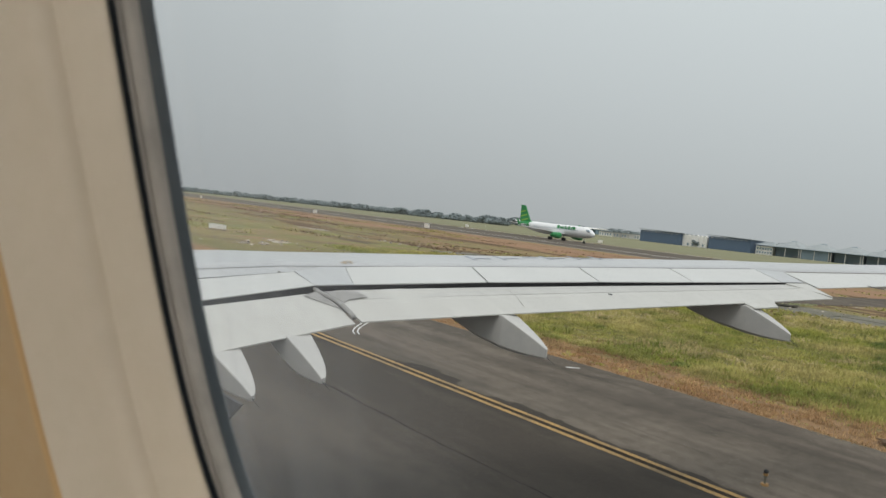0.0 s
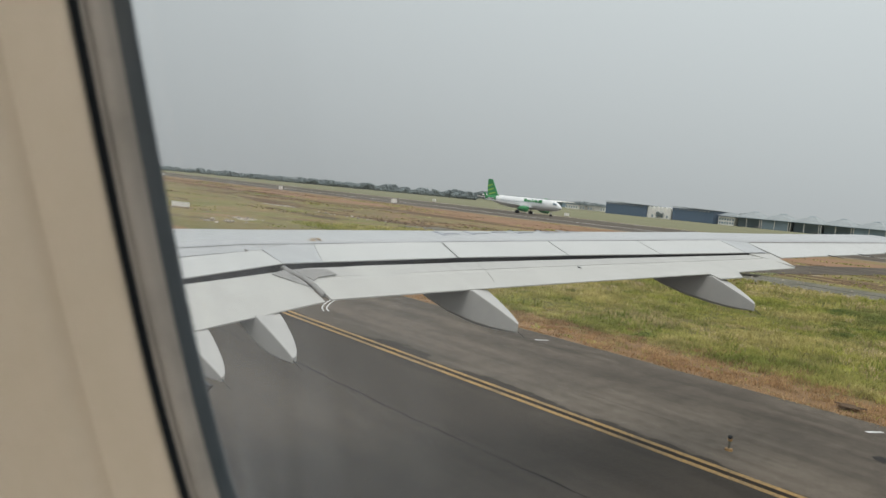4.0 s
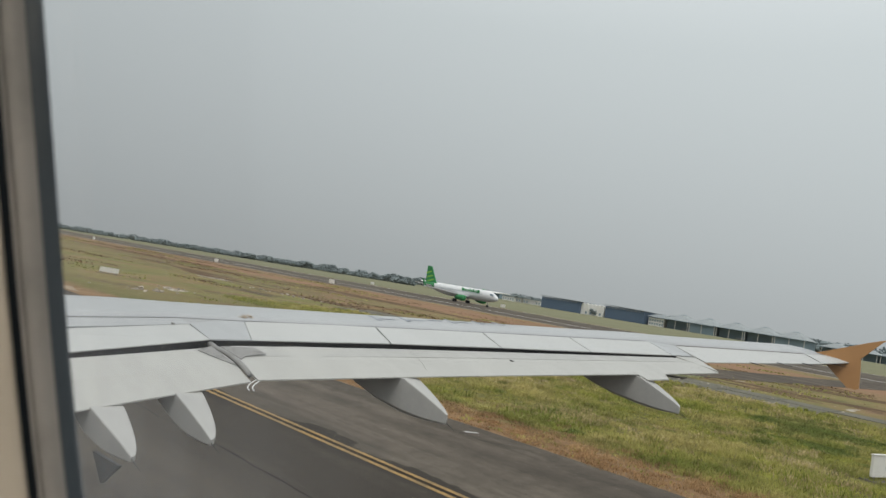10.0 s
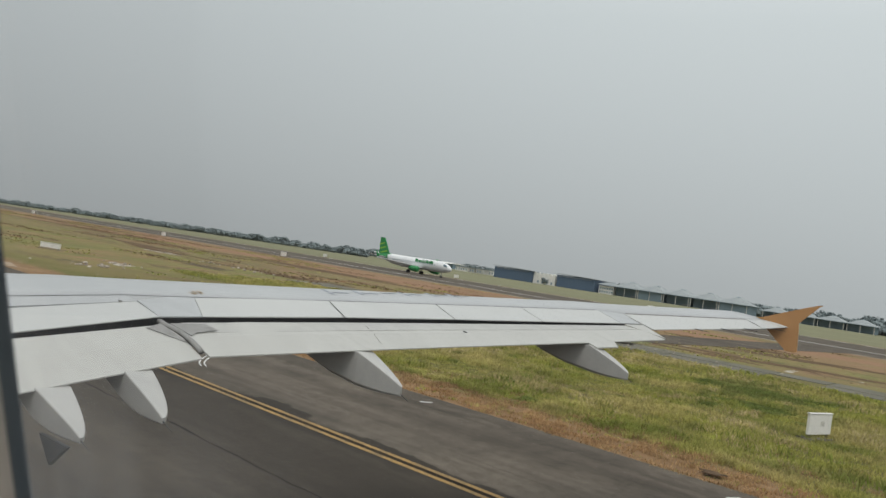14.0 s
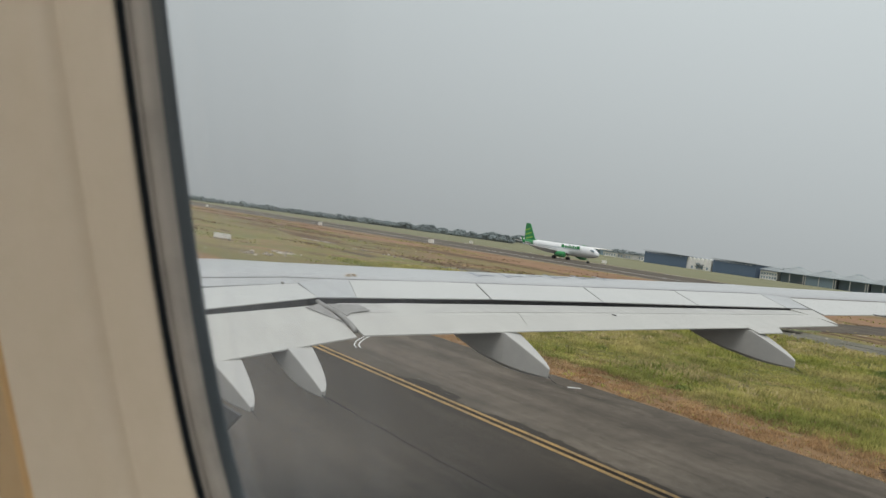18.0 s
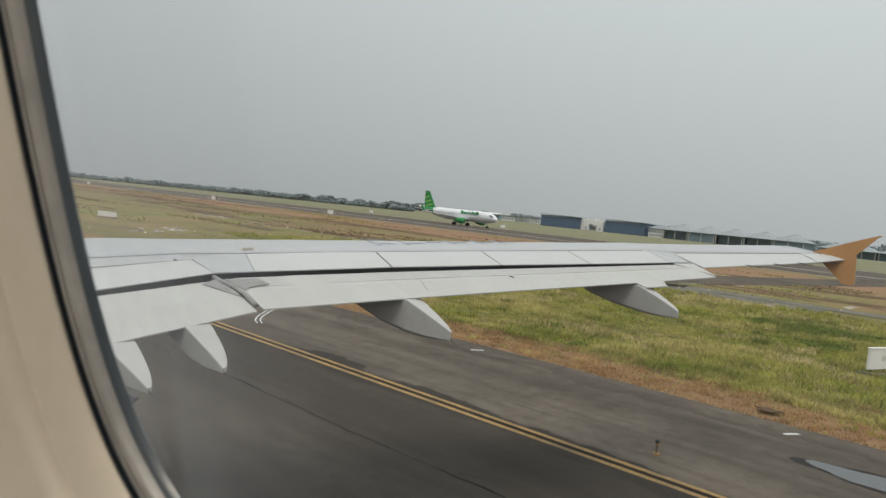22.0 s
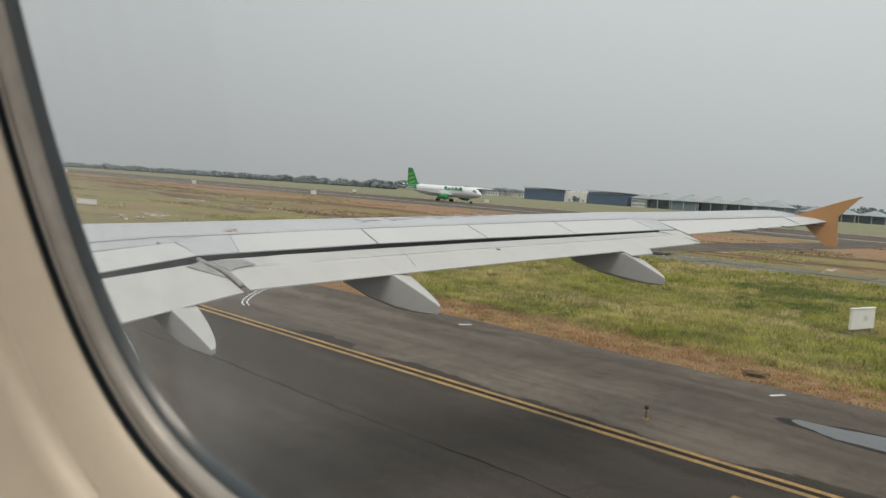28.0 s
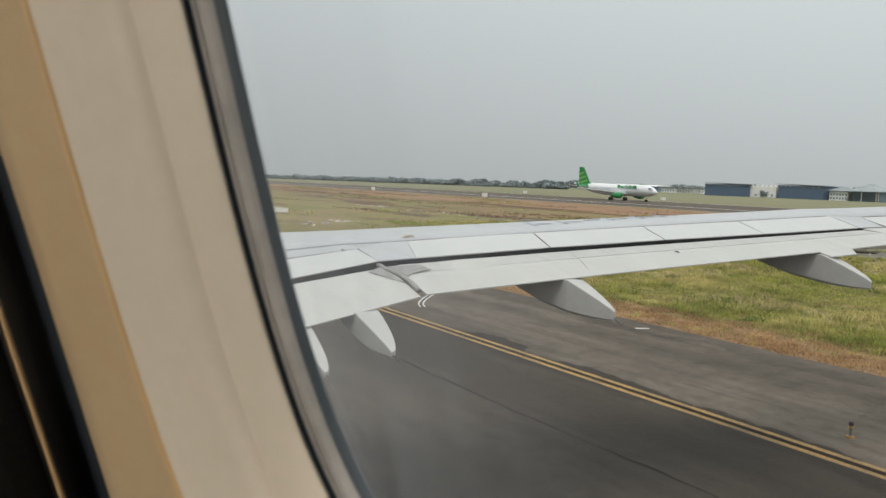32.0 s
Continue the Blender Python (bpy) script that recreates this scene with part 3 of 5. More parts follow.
painted_arc(15.8, 20.95, 44.6, 39.6, 0.8, 0.12, 0.0, "curved white line out of the side taxiway")

# ---- wing ----
def lin(xs, ys):
    return lambda x: float(np.interp(x, xs, ys)) if xs[0] <= x <= xs[-1] else (
        ys[0] + (x - xs[0]) * (ys[1] - ys[0]) / (xs[1] - xs[0]) if x < xs[0] else ys[-1] + (x - xs[-1]) * (ys[-1] - ys[-2]) / (xs[-1] - xs[-2]))


KX = 6.350


def te(x):
    return 0.023 if x < KX else 0.023 - 0.3620 * (x - KX)


flap_in_z = lin((4.839, 5.585, 6.316), (2.990, 3.093, 3.186))
flap_out_z = lin((6.375, 8.763, 11.774, 13.464), (3.208, 3.427, 3.673, 3.818))
sp_z = lin((5.044, 6.317, 6.756, 8.448, 10.103, 11.727, 13.479, 13.960), (3.342, 3.493, 3.528, 3.658, 3.764, 3.859, 3.965, 3.986))
nose_z = lin((5.083, 6.316, 6.653, 9.563, 13.889), (3.297, 3.415, 3.472, 3.673, 3.957))
hinge_z = lin((5.340, 7.113, 7.778, 10.195, 13.572, 14.0, 16.5, 17.0), (3.554, 3.663, 3.721, 3.887, 4.108, 4.106, 4.316, 4.358))
crest_z = lin((5.812, 6.987, 8.292, 10.667, 14.698, 17.0), (3.652, 3.726, 3.825, 3.997, 4.274, 4.442))


def hinge_d(x):
    return 1.5 - 0.03 * (x - 6.4) if x < 13.6 else float(np.interp(x, (13.6, 14.0, 16.5, 17.0), (1.284, 1.116, 0.45, 0.33)))


def crest_d(x):
    return max(2.5 - 1.5 * (x - 6.4) / 10.6, hinge_d(x) + 0.5)


def chord(x):
    return 6.1 - 0.6 * (x - 2.0) if x < KX else 3.62 - 0.205 * (x - KX)


wing = thing("aircraft_wing", (1.7, 1.0, 3.3), "light grey airliner wing with lowered flaps seen from the cabin", "wing")


def wing_part(name, bm, material, label="", parent=None, smooth=False):
    ob = part(name, bm, material, None, label, smooth)
    ob.parent = parent or wing
    ob.matrix_parent_inverse = (parent or wing).matrix_world.inverted() if parent is None else (parent.matrix_world.inverted())
    return ob


bpy.context.view_layer.update()
XS = [1.72, 2.4, 3.2, 4.0, 4.8, 5.4, 6.0, KX, 7.0, 8.0, 9.2, 10.6, 12.0, 13.4, 13.6, 14.0, 14.8, 15.8, 16.5, 17.0]
bm = bmesh.new()
rings = []
for x in XS:
    y, c = te(x), chord(x)
    zc = crest_z(x)
    th = 0.62 * c / 5.0
    r = [(x, y + hinge_d(x), hinge_z(x))]
    for k in (0.35, 0.7):
        r.append((x, y + hinge_d(x) + (crest_d(x) - hinge_d(x)) * k, hinge_z(x) + (zc - hinge_z(x)) * math.sin(k * math.pi / 2)))
    r.append((x, y + crest_d(x), zc))
    r.append((x, y + crest_d(x) + (c - crest_d(x)) * 0.55, zc - 0.10 * th))
    r.append((x, y + crest_d(x) + (c - crest_d(x)) * 0.88, zc - 0.33 * th))
    r.append((x, y + c, zc - 0.62 * th))
    r.append((x, y + crest_d(x) + (c - crest_d(x)) * 0.8, zc - 0.95 * th))
    r.append((x, y + crest_d(x), zc - 1.25 * th))
    r.append((x, y + hinge_d(x), hinge_z(x) - 0.75 * th - 0.05))
    rings.append(r)
loft(bm, rings)
wing_part("wing_box", bm, M_SKIN, "grey painted wing box with a rounded nose", smooth=True)

# upper panels between the hinge line and the flap gap
def panel_pts(x0, x1, xh0, xh1, zf, df=0.78, steps=3, lift=0.0):
    low = [(x0 + (x1 - x0) * i / steps) for i in range(steps + 1)]
    top = [(xh0 + (xh1 - xh0) * i / steps) for i in range(steps + 1)]
    a = [(x, te(x) + df, zf(x) + lift) for x in low]
    b = [(x, te(x) + hinge_d(x), hinge_z(x) + 0.004 + lift) for x in top[::-1]]
    return a + b


def spoiler(x0, x1, xh0, xh1, label, material=M_WING, name="spoiler"):
    bm = bmesh.new()
    plate(bm, panel_pts(x0, x1, xh0, xh1, sp_z), 0.014)
    bmesh.ops.bevel(bm, geom=list(bm.edges), offset=0.003, segments=1, affect='EDGES', clamp_overlap=True)
    return wing_part(name, bm, material, label)


g = 0.010
seams = [(6.756, 7.066), (8.448, 8.723), (10.103, 10.340), (11.727, 11.899), (13.479, 13.572)]
for (a, ah), (b, bh) in zip(seams, seams[1:]):
    spoiler(a + g, b - g, ah + g, bh - g, "")
bm = bmesh.new()
xa, xb, xc = 6.322, seams[0][0] + 0.004, seams[0][1] + 0.004
plate(bm, [(xa, te(xa) + 0.78, sp_z(xa)), (xb, te(xb) + 0.78, sp_z(xb)), (xc, te(xc) + hinge_d(xc), hinge_z(xc) + 0.004), (6.78, te(6.78) + hinge_d(6.78), hinge_z(6.78) + 0.004), (6.462, te(6.462) + 1.46, 3.578)], 0.014)
wing_part("shroud_panel", bm, M_SKIN)
spoiler(seams[-1][0] + g, 13.96, seams[-1][1] + g, 13.98, "", M_SKIN, "shroud_panel")
# inboard spoiler, hinged along a slanted line
bm = bmesh.new()
plate(bm, [(4.2, te(4) + 0.78, sp_z(4.2)), (6.318, te(6.3) + 0.78, sp_z(6.318)), (6.458, te(6.4) + 1.44, 3.566), (5.43, 1.42, 3.478), (4.3, 1.40, 3.38)], 0.014)
bmesh.ops.bevel(bm, geom=list(bm.edges), offset=0.003, segments=1, affect='EDGES', clamp_overlap=True)
wing_part("spoiler", bm, M_WING)
bm = bmesh.new()
plate(bm, [(1.75, 0.78, 2.98), (4.19, 0.78, sp_z(4.19)), (4.29, 1.40, 3.395), (1.75, 1.45, 3.25)], 0.045)
wing_part("shroud_panel", bm, M_SKIN)
bm = bmesh.new()
plate(bm, [(1.75, 1.44, 3.26), (4.3, 1.42, 3.415), (5.43, 1.44, 3.487), (6.465, te(6.47) + 1.455, 3.570), (6.78, te(6.78) + hinge_d(6.78), hinge_z(6.78) + 0.002), (KX, te(KX) + hinge_d(KX), hinge_z(KX) + 0.002), (1.75, 0.005 + hinge_d(1.75) + 0.02, hinge_z(1.75))], 0.03)
wing_part("shroud_panel", bm, M_SKIN)

# cove behind the spoilers, the gap's shade put into its near-black colour
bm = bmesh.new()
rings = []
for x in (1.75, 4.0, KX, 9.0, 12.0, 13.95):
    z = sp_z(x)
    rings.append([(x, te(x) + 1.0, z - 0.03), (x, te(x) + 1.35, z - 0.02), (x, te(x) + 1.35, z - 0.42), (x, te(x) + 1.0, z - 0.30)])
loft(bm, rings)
wing_part("flap_cove", bm, M_DARK, "flap cove coloured near-black for its shade")


def flap(name, xs, tez, nose, label, dte=0.0):
    bm = bmesh.new()
    rings = []
    for i, x in enumerate(xs):
        y = te(x)
        zn = nose(x)
        zt = tez(x)
        r = [(x, y + dte, zt), (x, y + 0.35, (zn + zt) / 2 + 0.028), (x, y + 0.7, zn), (x, y + 0.80, zn - 0.035), (x, y + 0.90, zn - 0.12),
             (x, y + 0.86, zn - 0.18), (x, y + 0.6, zn - 0.19), (x, y + 0.25, (zn + zt) / 2 - 0.06), (x, y + dte, zt - 0.012)]
        rings.append(r)
    loft(bm, rings)
    return wing_part(name, bm, M_FLAP, label)


# strip proud of the flap nose, spoiler shade put into its darker grey
def nose_shade(xs, tez):
    bm = bmesh.new()
    rings = []
    for x in xs:
        zn, zt = nose_z(x), tez(x)
        mid = (zn + zt) / 2 + 0.028
        rings.append([(x, te(x) + 0.44, mid + (zn - mid) * 0.257 + 0.004), (x, te(x) + 0.70, zn + 0.004), (x, te(x) + 0.70, zn - 0.01), (x, te(x) + 0.44, mid + (zn - mid) * 0.257 - 0.01)])
    loft(bm, rings)
    return wing_part("flap_nose_shade", bm, M_NOSE, "flap nose strip, spoiler shade painted slightly darker grey")


flap("inboard_flap", (1.78, 3.0, 4.2, 5.2, 6.34), flap_in_z, nose_z, "lowered inboard flap in light grey paint")
flap("outboard_flap", (6.41, 7.2, 8.2, 9.4, 10.6, 11.8, 12.8, 13.47), flap_out_z, nose_z, "lowered outboard flap in light grey paint")
nose_shade((6.5, 8.2, 9.4, 10.6, 11.8, 12.8, 13.4), flap_out_z)
# flap end closing wedge to the aileron
bm = bmesh.new()
plate(bm, [(13.47, te(13.47), 3.842), (13.9, te(13.9) + 0.68, 3.975), (13.46, te(13.46) + 0.7, 3.955)], 0.03)
wing_part("flap_end", bm, M_FLAP)
# tab on the flap's trailing edge
bm = bmesh.new()
plate(bm, [(11.72, te(11.72) + 0.05, flap_out_z(11.72) + 0.016), (11.74, te(11.74) - 0.15, 3.622), (12.17, te(12.17) - 0.15, 3.656), (12.32, te(12.32) + 0.05, flap_out_z(12.32) + 0.016)], 0.016)
wing_part("flap_tab", bm, M_FLAP)

# outer wing trailing edge: aileron and tip
bm = bmesh.new()
rings = []
for x in (13.99, 14.8, 15.6, 16.49):
    k = (x - 14.0) / 2.5
    ya, za = -2.196 - 1.324 * k, 3.929 + 0.266 * k
    rings.append([(x, ya, za), (x, te(x) + hinge_d(x), hinge_z(x) + 0.003), (x, te(x) + hinge_d(x), hinge_z(x) - 0.14), (x, ya, za - 0.012)])
loft(bm, rings)
wing_part("aileron", bm, M_WING, "light grey aileron at the outer trailing edge")
bm = bmesh.new()
rings = []
for x, y, z in ((16.515, -3.515, 4.200), (16.75, -3.71, 4.247), (16.99, -3.90, 4.30)):
    yh = te(x) + hinge_d(x)
    zm = (z + hinge_z(x)) / 2 + 0.012
    rings.append([(x, y, z), (x, (y + yh) / 2, zm), (x, yh, hinge_z(x) + 0.003), (x, yh, hinge_z(x) - 0.13), (x, y, z - 0.012)])
loft(bm, rings)
wing_part("tip_panel", bm, M_WING)
# tip fence
bm = bmesh.new()
outline = [(-1.9, 4.30), (-3.0, 4.32), (-3.40, 4.412), (-4.148, 4.712), (-4.40, 4.80), (-4.45, 4.80), (-4.38, 4.754), (-4.067, 4.396), (-4.08, 4.28), (-4.10, 3.846), (-4.04, 3.818), (-3.90, 3.83), (-3.515, 4.19), (-3.0, 4.24), (-1.9, 4.28)]
a = [bm.verts.new((16.975 + 0.06 * (z - 4.35), y, z)) for y, z in outline]
b = [bm.verts.new((17.025 + 0.06 * (z - 4.35), y, z)) for y, z in outline]
bm.faces.new(a)
bm.faces.new(b[::-1])
for i in range(len(outline)):
    j = (i + 1) % len(outline)
    bm.faces.new((a[i], b[i], b[j], a[j]))
wing_part("tip_fence", bm, M_BRONZE, "bronze painted arrow-shaped wing tip fence")


def fairing(tip, tip_top, tip_low, xl, xr, te_top, slope, front_y, label=""):
    """A drooped flap track fairing: flat top tapering to a blunt tip, deep straight sides, rounded belly."""
    bm = bmesh.new()
    rings = []
    xt, yt = tip
    y0 = te((xl + xr) / 2)
    ys = [yt + (y0 - yt) * k for k in (0.0, 0.04, 0.12, 0.25, 0.4, 0.6, 0.8, 1.0)] + [y0 + (front_y - y0) * k for k in (0.25, 0.5, 0.75, 1.0)]
    for y in ys:
        k = min(1.0, (y - yt) / (y0 - yt))
        a = xt - 0.012 + (xl - xt + 0.012) * k
        b = xt + 0.012 + (xr - xt - 0.012) * k ** 0.62
        zt = tip_top + (te_top - tip_top) * k ** 0.9 - (0.012 if y > y0 + 0.01 else 0)
        d = y - yt
        zl = tip_low - 0.02 * math.sin(min(1.0, d / 0.33) * math.pi / 2) + slope * max(0.0, d - 0.33) ** 2
        zl = min(zl, zt - 0.04)
        h = zt - zl
        f = 1.0 if y <= y0 else 1 - 0.25 * (y - y0) / (front_y - y0)
        c, w = (a + b) / 2, (b - a) / 2 * f
        e = min(0.008, 0.3 * w)
        rings.append([(c - w + e, y, zt), (c + w - e, y, zt), (c + w, y, zt - e), (c + w * 0.97, y, zl + 0.10 * h), (c + w * 0.75, y, zl),
                      (c - w * 0.75, y, zl), (c - w * 0.97, y, zl + 0.10 * h), (c - w, y, zt - e)])
    loft(bm, rings)
    ob = wing_part("flap_track_fairing", bm, M_FAIR, label)
    way = Vector((0.25, -0.8, -0.55)).normalized()
    bm = bmesh.new()
    bmesh.ops.create_cone(bm, cap_ends=True, segments=6, radius1=0.005, radius2=0.002, depth=0.13,
                          matrix=Matrix.Translation(Vector((xt, yt, tip_low + 0.02)) + way * 0.06) @ way.to_track_quat('Z', 'Y').to_matrix().to_4x4())
    wing_part("static_wick", bm, M_DARK)
    return ob


fairing((4.755, -0.65), 2.743, 2.70, 4.70, 5.006, 2.985, 0.42, 1.2)
fairing((5.452, -0.68), 2.838, 2.788, 5.49, 5.786, 3.09, 0.42, 1.2)
fairing((8.082, -1.25), 3.072, 2.968, 8.0, 8.272, 3.35, 0.165, 1.0)
fairing((11.64, -2.62), 3.355, 3.258, 11.70, 12.01, 3.64, 0.15, -0.4)

# dark triangular plate hung below the innermost fairing
bm = bmesh.new()
fin = [(-0.16, 2.665), (-0.58, 2.655), (-0.37, 2.46)]
loft(bm, [[(4.69, y, z) for y, z in fin], [(4.725, y, z) for y, z in fin]])
wing_part("fairing_under_plate", bm, M_DARK, "dark three-sided plate under the fairing")

# metal sealing pieces at the joint of the two flaps
def on_flap(x, d, lift=0.008):
    zn, zt = nose_z(x), (flap_in_z if x < KX else flap_out_z)(x)
    return (x, te(x) + d, zt + (zn - zt) * d / 0.7 + 0.028 * math.sin(math.pi * min(1, d / 0.7)) + lift)


bm = bmesh.new()
rings = []
for i in range(9):
    d = 0.78 - 0.70 * i / 8
    x0 = 6.33 + 0.05 * math.sin(i / 8 * math.pi * 0.7)
    c = Vector(on_flap(x0, d, 0.0))
    rings.append([c + Vector((0.035 * math.cos(a), 0, 0.028 * math.sin(a))) for a in (2 * math.pi * k / 8 for k in range(8))])
loft(bm, rings)
wing_part("flap_joint_seal", bm, M_SEALGREY, "worn grey metal seal between the flaps", smooth=True)
for pts in ([(6.40, 0.70), (6.43, 0.36), (6.50, 0.42), (6.74, 0.46), (6.70, 0.62)], [(6.31, 0.72), (6.33, 0.26), (6.24, 0.38), (6.10, 0.66)]):
    bm = bmesh.new()
    plate(bm, [on_flap(x, d) for x, d in pts], 0.006)
    wing_part("flap_scuff_plate", bm, M_SEALGREY)
# small fitting on the flap, stain and faint skin marks
bm = bmesh.new()
p0, p1 = Vector(on_flap(9.85, 0.37, 0.012)), Vector(on_flap(9.87, 0.33, 0.012))
plate(bm, [p0 + Vector((-0.008, 0, 0)), p0 + Vector((0.004, 0, 0)), p1 + Vector((0.009, 0, 0)), p1 + Vector((-0.004, 0, 0))], 0.012)
wing_part("flap_fitting", bm, M_DARK)


def skin_z(x, d):
    h, c = hinge_d(x), crest_d(x)
    k = (d - h) / (c - h)
    return hinge_z(x) + (crest_z(x) - hinge_z(x)) * math.sin(max(0, min(1, k)) * math.pi / 2)


def skin_bar(x0, d0, x1, d1, w, material, name, lift=0.007):
    bm = bmesh.new()
    n = Vector((x1 - x0, d1 - d0)).normalized()
    q = Vector((-n.y, n.x)) * w / 2
    pts = []
    for x, d, sgn in ((x0, d0, 1), (x1, d1, 1), (x1, d1, -1), (x0, d0, -1)):
        xx, dd = x + sgn * q.x, d + sgn * q.y
        pts.append((xx, te(xx) + dd, skin_z(xx, dd) + lift))
    plate(bm, pts, lift - 0.003)
    return wing_part(name, bm, material)


# open step along the aileron's hinge line, and the long skin joint ahead of the spoilers
for x0, x1 in ((14.02, 15.2), (15.2, 16.5)):
    skin_bar(x0, hinge_d(x0) + 0.006, x1, hinge_d(x1) + 0.006, 0.016, M_HINGE, "hinge_gap", 0.010)
JX = (4.3, 5.0, 5.7, KX, 6.8, 9.0, 11.2, 13.5)
for x0, x1 in zip(JX, JX[1:]):
    skin_bar(x0, hinge_d(x0) + 0.006, x1, hinge_d(x1) + 0.006, 0.013, M_JOINT, "skin_joint", 0.008)
# small hinge fittings along the front edge of the spoilers, and a seam across the flap
for x, y, z in ((4.62, 1.425, 3.428), (5.02, 1.435, 3.458), (6.25, 1.455, 3.556)):
    bm = bmesh.new()
    box(bm, x - 0.018, x + 0.018, y - 0.03, y + 0.03, z - 0.015, z + 0.014, 0.004)
    wing_part("hinge_fitting", bm, M_SEALGREY)
for x, d0, d1 in ((8.60, 0.62, 0.36), (8.51, 0.36, 0.12), (11.2, 0.50, 0.40)):
    bm = bmesh.new()
    a, b = Vector(on_flap(x, d0, 0.004)), Vector(on_flap(x - 0.09, d1, 0.004))
    q = Vector((0.0025, 0, 0))
    plate(bm, [a - q, a + q, b + q, b - q], 0.003)
    wing_part("flap_seam", bm, M_SEAMGREY)
# faded dark marks on the upper skin
for k, (x, cross) in enumerate(((9.05, 1), (9.50, 1), (9.92, 0), (10.25, 1), (10.72, 1), (11.10, 1))):
    if cross:
        skin_bar(x, 1.78, x + 0.10, 2.12, 0.05, M_MARK, "marking_bar")
        skin_bar(x + 0.08, 1.9, x + 0.28, 1.86, 0.04, M_MARK, "marking_bar")
    else:
        skin_bar(x, 1.95, x + 0.22, 1.93, 0.05, M_MARK, "marking_bar")
rs = random.Random(4)
for k in range(5):
    bm = bmesh.new()
    x, d = 7.16 + 0.035 * k, 1.72 + rs.uniform(-0.06, 0.06)
    c = Vector((x, te(x) + d, skin_z(x, d) + 0.007))
    ring = [c + Vector((0.018 * math.cos(a) * rs.uniform(0.5, 1.3), 0.06 * math.sin(a) * rs.uniform(0.5, 1.3), 0)) for a in (2 * math.pi * i / 9 for i in range(9))]
    plate(bm, ring, 0.002)
    wing_part("stain", bm, M_ORANGE)
for x in (14.9, 15.5, 16.05, 16.75):
    bm = bmesh.new()
    bmesh.ops.create_cone(bm, cap_ends=True, segments=6, radius1=0.008, radius2=0.004, depth=0.26, matrix=Matrix.Translation((x, -2.196 - 0.53 * (x - 14.0) - 0.1, 3.929 + 0.1064 * (x - 14.0) - 0.005)) @ Matrix.Rotation(radians(95), 4, 'X'))
    wing_part("static_wick", bm, M_DARK)

# ---- cabin window and wall ----
TILT = 0.26
WX, WY, WZ, WA, WB, WNE = 1.5776, -5.8514, 4.4897, 0.13, 0.18, 3.77
AFT = 0.085  # the opening reaches further aft than forward of WY


def outline_at(outset, inboard, k=64, a=WA, b=WB, ex=WNE, cy=WY):
    r = []
    for i in range(k):
        t = 2 * math.pi * i / k
        c, s = math.cos(t), math.sin(t)
        y = cy + ((a if c > 0 else a + AFT) + outset) * math.copysign(abs(c) ** (2 / ex), c)
        z = WZ + (b + outset) * math.copysign(abs(s) ** (2 / ex), s)
        r.append((WX - TILT * (z - 4.45) - inboard, y, z))
    return r


window = thing("window_1", (WX, WY, WZ), "oval airliner cabin window with grey rubber seal and cream reveal", "window", kind="structure")
bpy.context.view_layer.update()


def win_part(name, prof, material, label="", smooth=True, crisp=()):
    """A ring lofted round the opening; at the profile points named in crisp the edge stays sharp."""
    bm = bmesh.new()
    run = [prof[0]]
    for k, q in enumerate(prof[1:], 1):
        run.append(q)
        if k in crisp or k == len(prof) - 1:
            loft(bm, [outline_at(o, i, 96) for o, i in run], cap=False)
            run = [q]
    ob = part(name, bm, material, None, label, smooth)
    ob.parent = window
    ob.matrix_parent_inverse = window.matrix_world.inverted()
    return ob


win_part("window_reveal", [(0.001, -0.0004), (0.001, 0.0002), (0.0024, 0.0018), (0.010, 0.0060), (0.0148, 0.0084), (0.0172, 0.0077), (0.0184, 0.0094), (0.0208, 0.0126), (0.0240, 0.0140), (0.037, 0.0196), (0.0492, 0.0268)],
         M_CREAM, "cream moulded plastic window reveal", crisp=(1, 4, 5))
win_part("window_groove", [(0.001, -0.0004), (0.0008, -0.0050), (-0.0014, -0.0050)], M_BLACK, "black gap round the seal")
win_part("window_seal", [(-0.0004, -0.0052), (-0.0007, -0.0021), (-0.0012, -0.0016), (-0.0023, -0.0019), (-0.0027, -0.0037), (-0.0033, -0.0037), (-0.0037, -0.0021), (-0.0048, -0.0020), (-0.0066, -0.0038), (-0.0075, -0.0054)], M_RUBBER, "grey rubber window seal", crisp=(3, 4, 5, 6))
win_part("reveal_lip", [(0.0484, 0.0258), (0.0488, 0.0272), (0.0496, 0.0280), (0.0503, 0.0277), (0.0506, 0.0262), (0.0509, 0.0272), (0.0515, 0.0278), (0.0521, 0.0274), (0.0526, 0.0255)], M_LIP, "thin tan double lip round the reveal", crisp=(4,))
win_part("window_frame", [(-0.0073, -0.0052), (-0.0088, -0.0058), (-0.0103, -0.0078), (0.30, -0.0082)], M_EDGE, "smoky inner pane edge", crisp=(2,))
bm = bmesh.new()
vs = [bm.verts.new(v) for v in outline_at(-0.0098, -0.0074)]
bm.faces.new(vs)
ob = part("window_pane", bm, M_PANE, None, "clear acrylic pane with faint smears and haze")
ob.parent = window
ob.matrix_parent_inverse = window.matrix_world.inverted()
ob.visible_shadow = False


# wall panel round the reveal, with a straight vertical joint forward of the window
FWD = WY + WA + 0.086


def wall_x(z, inboard):
    return WX - TILT * (z - 4.45) - inboard


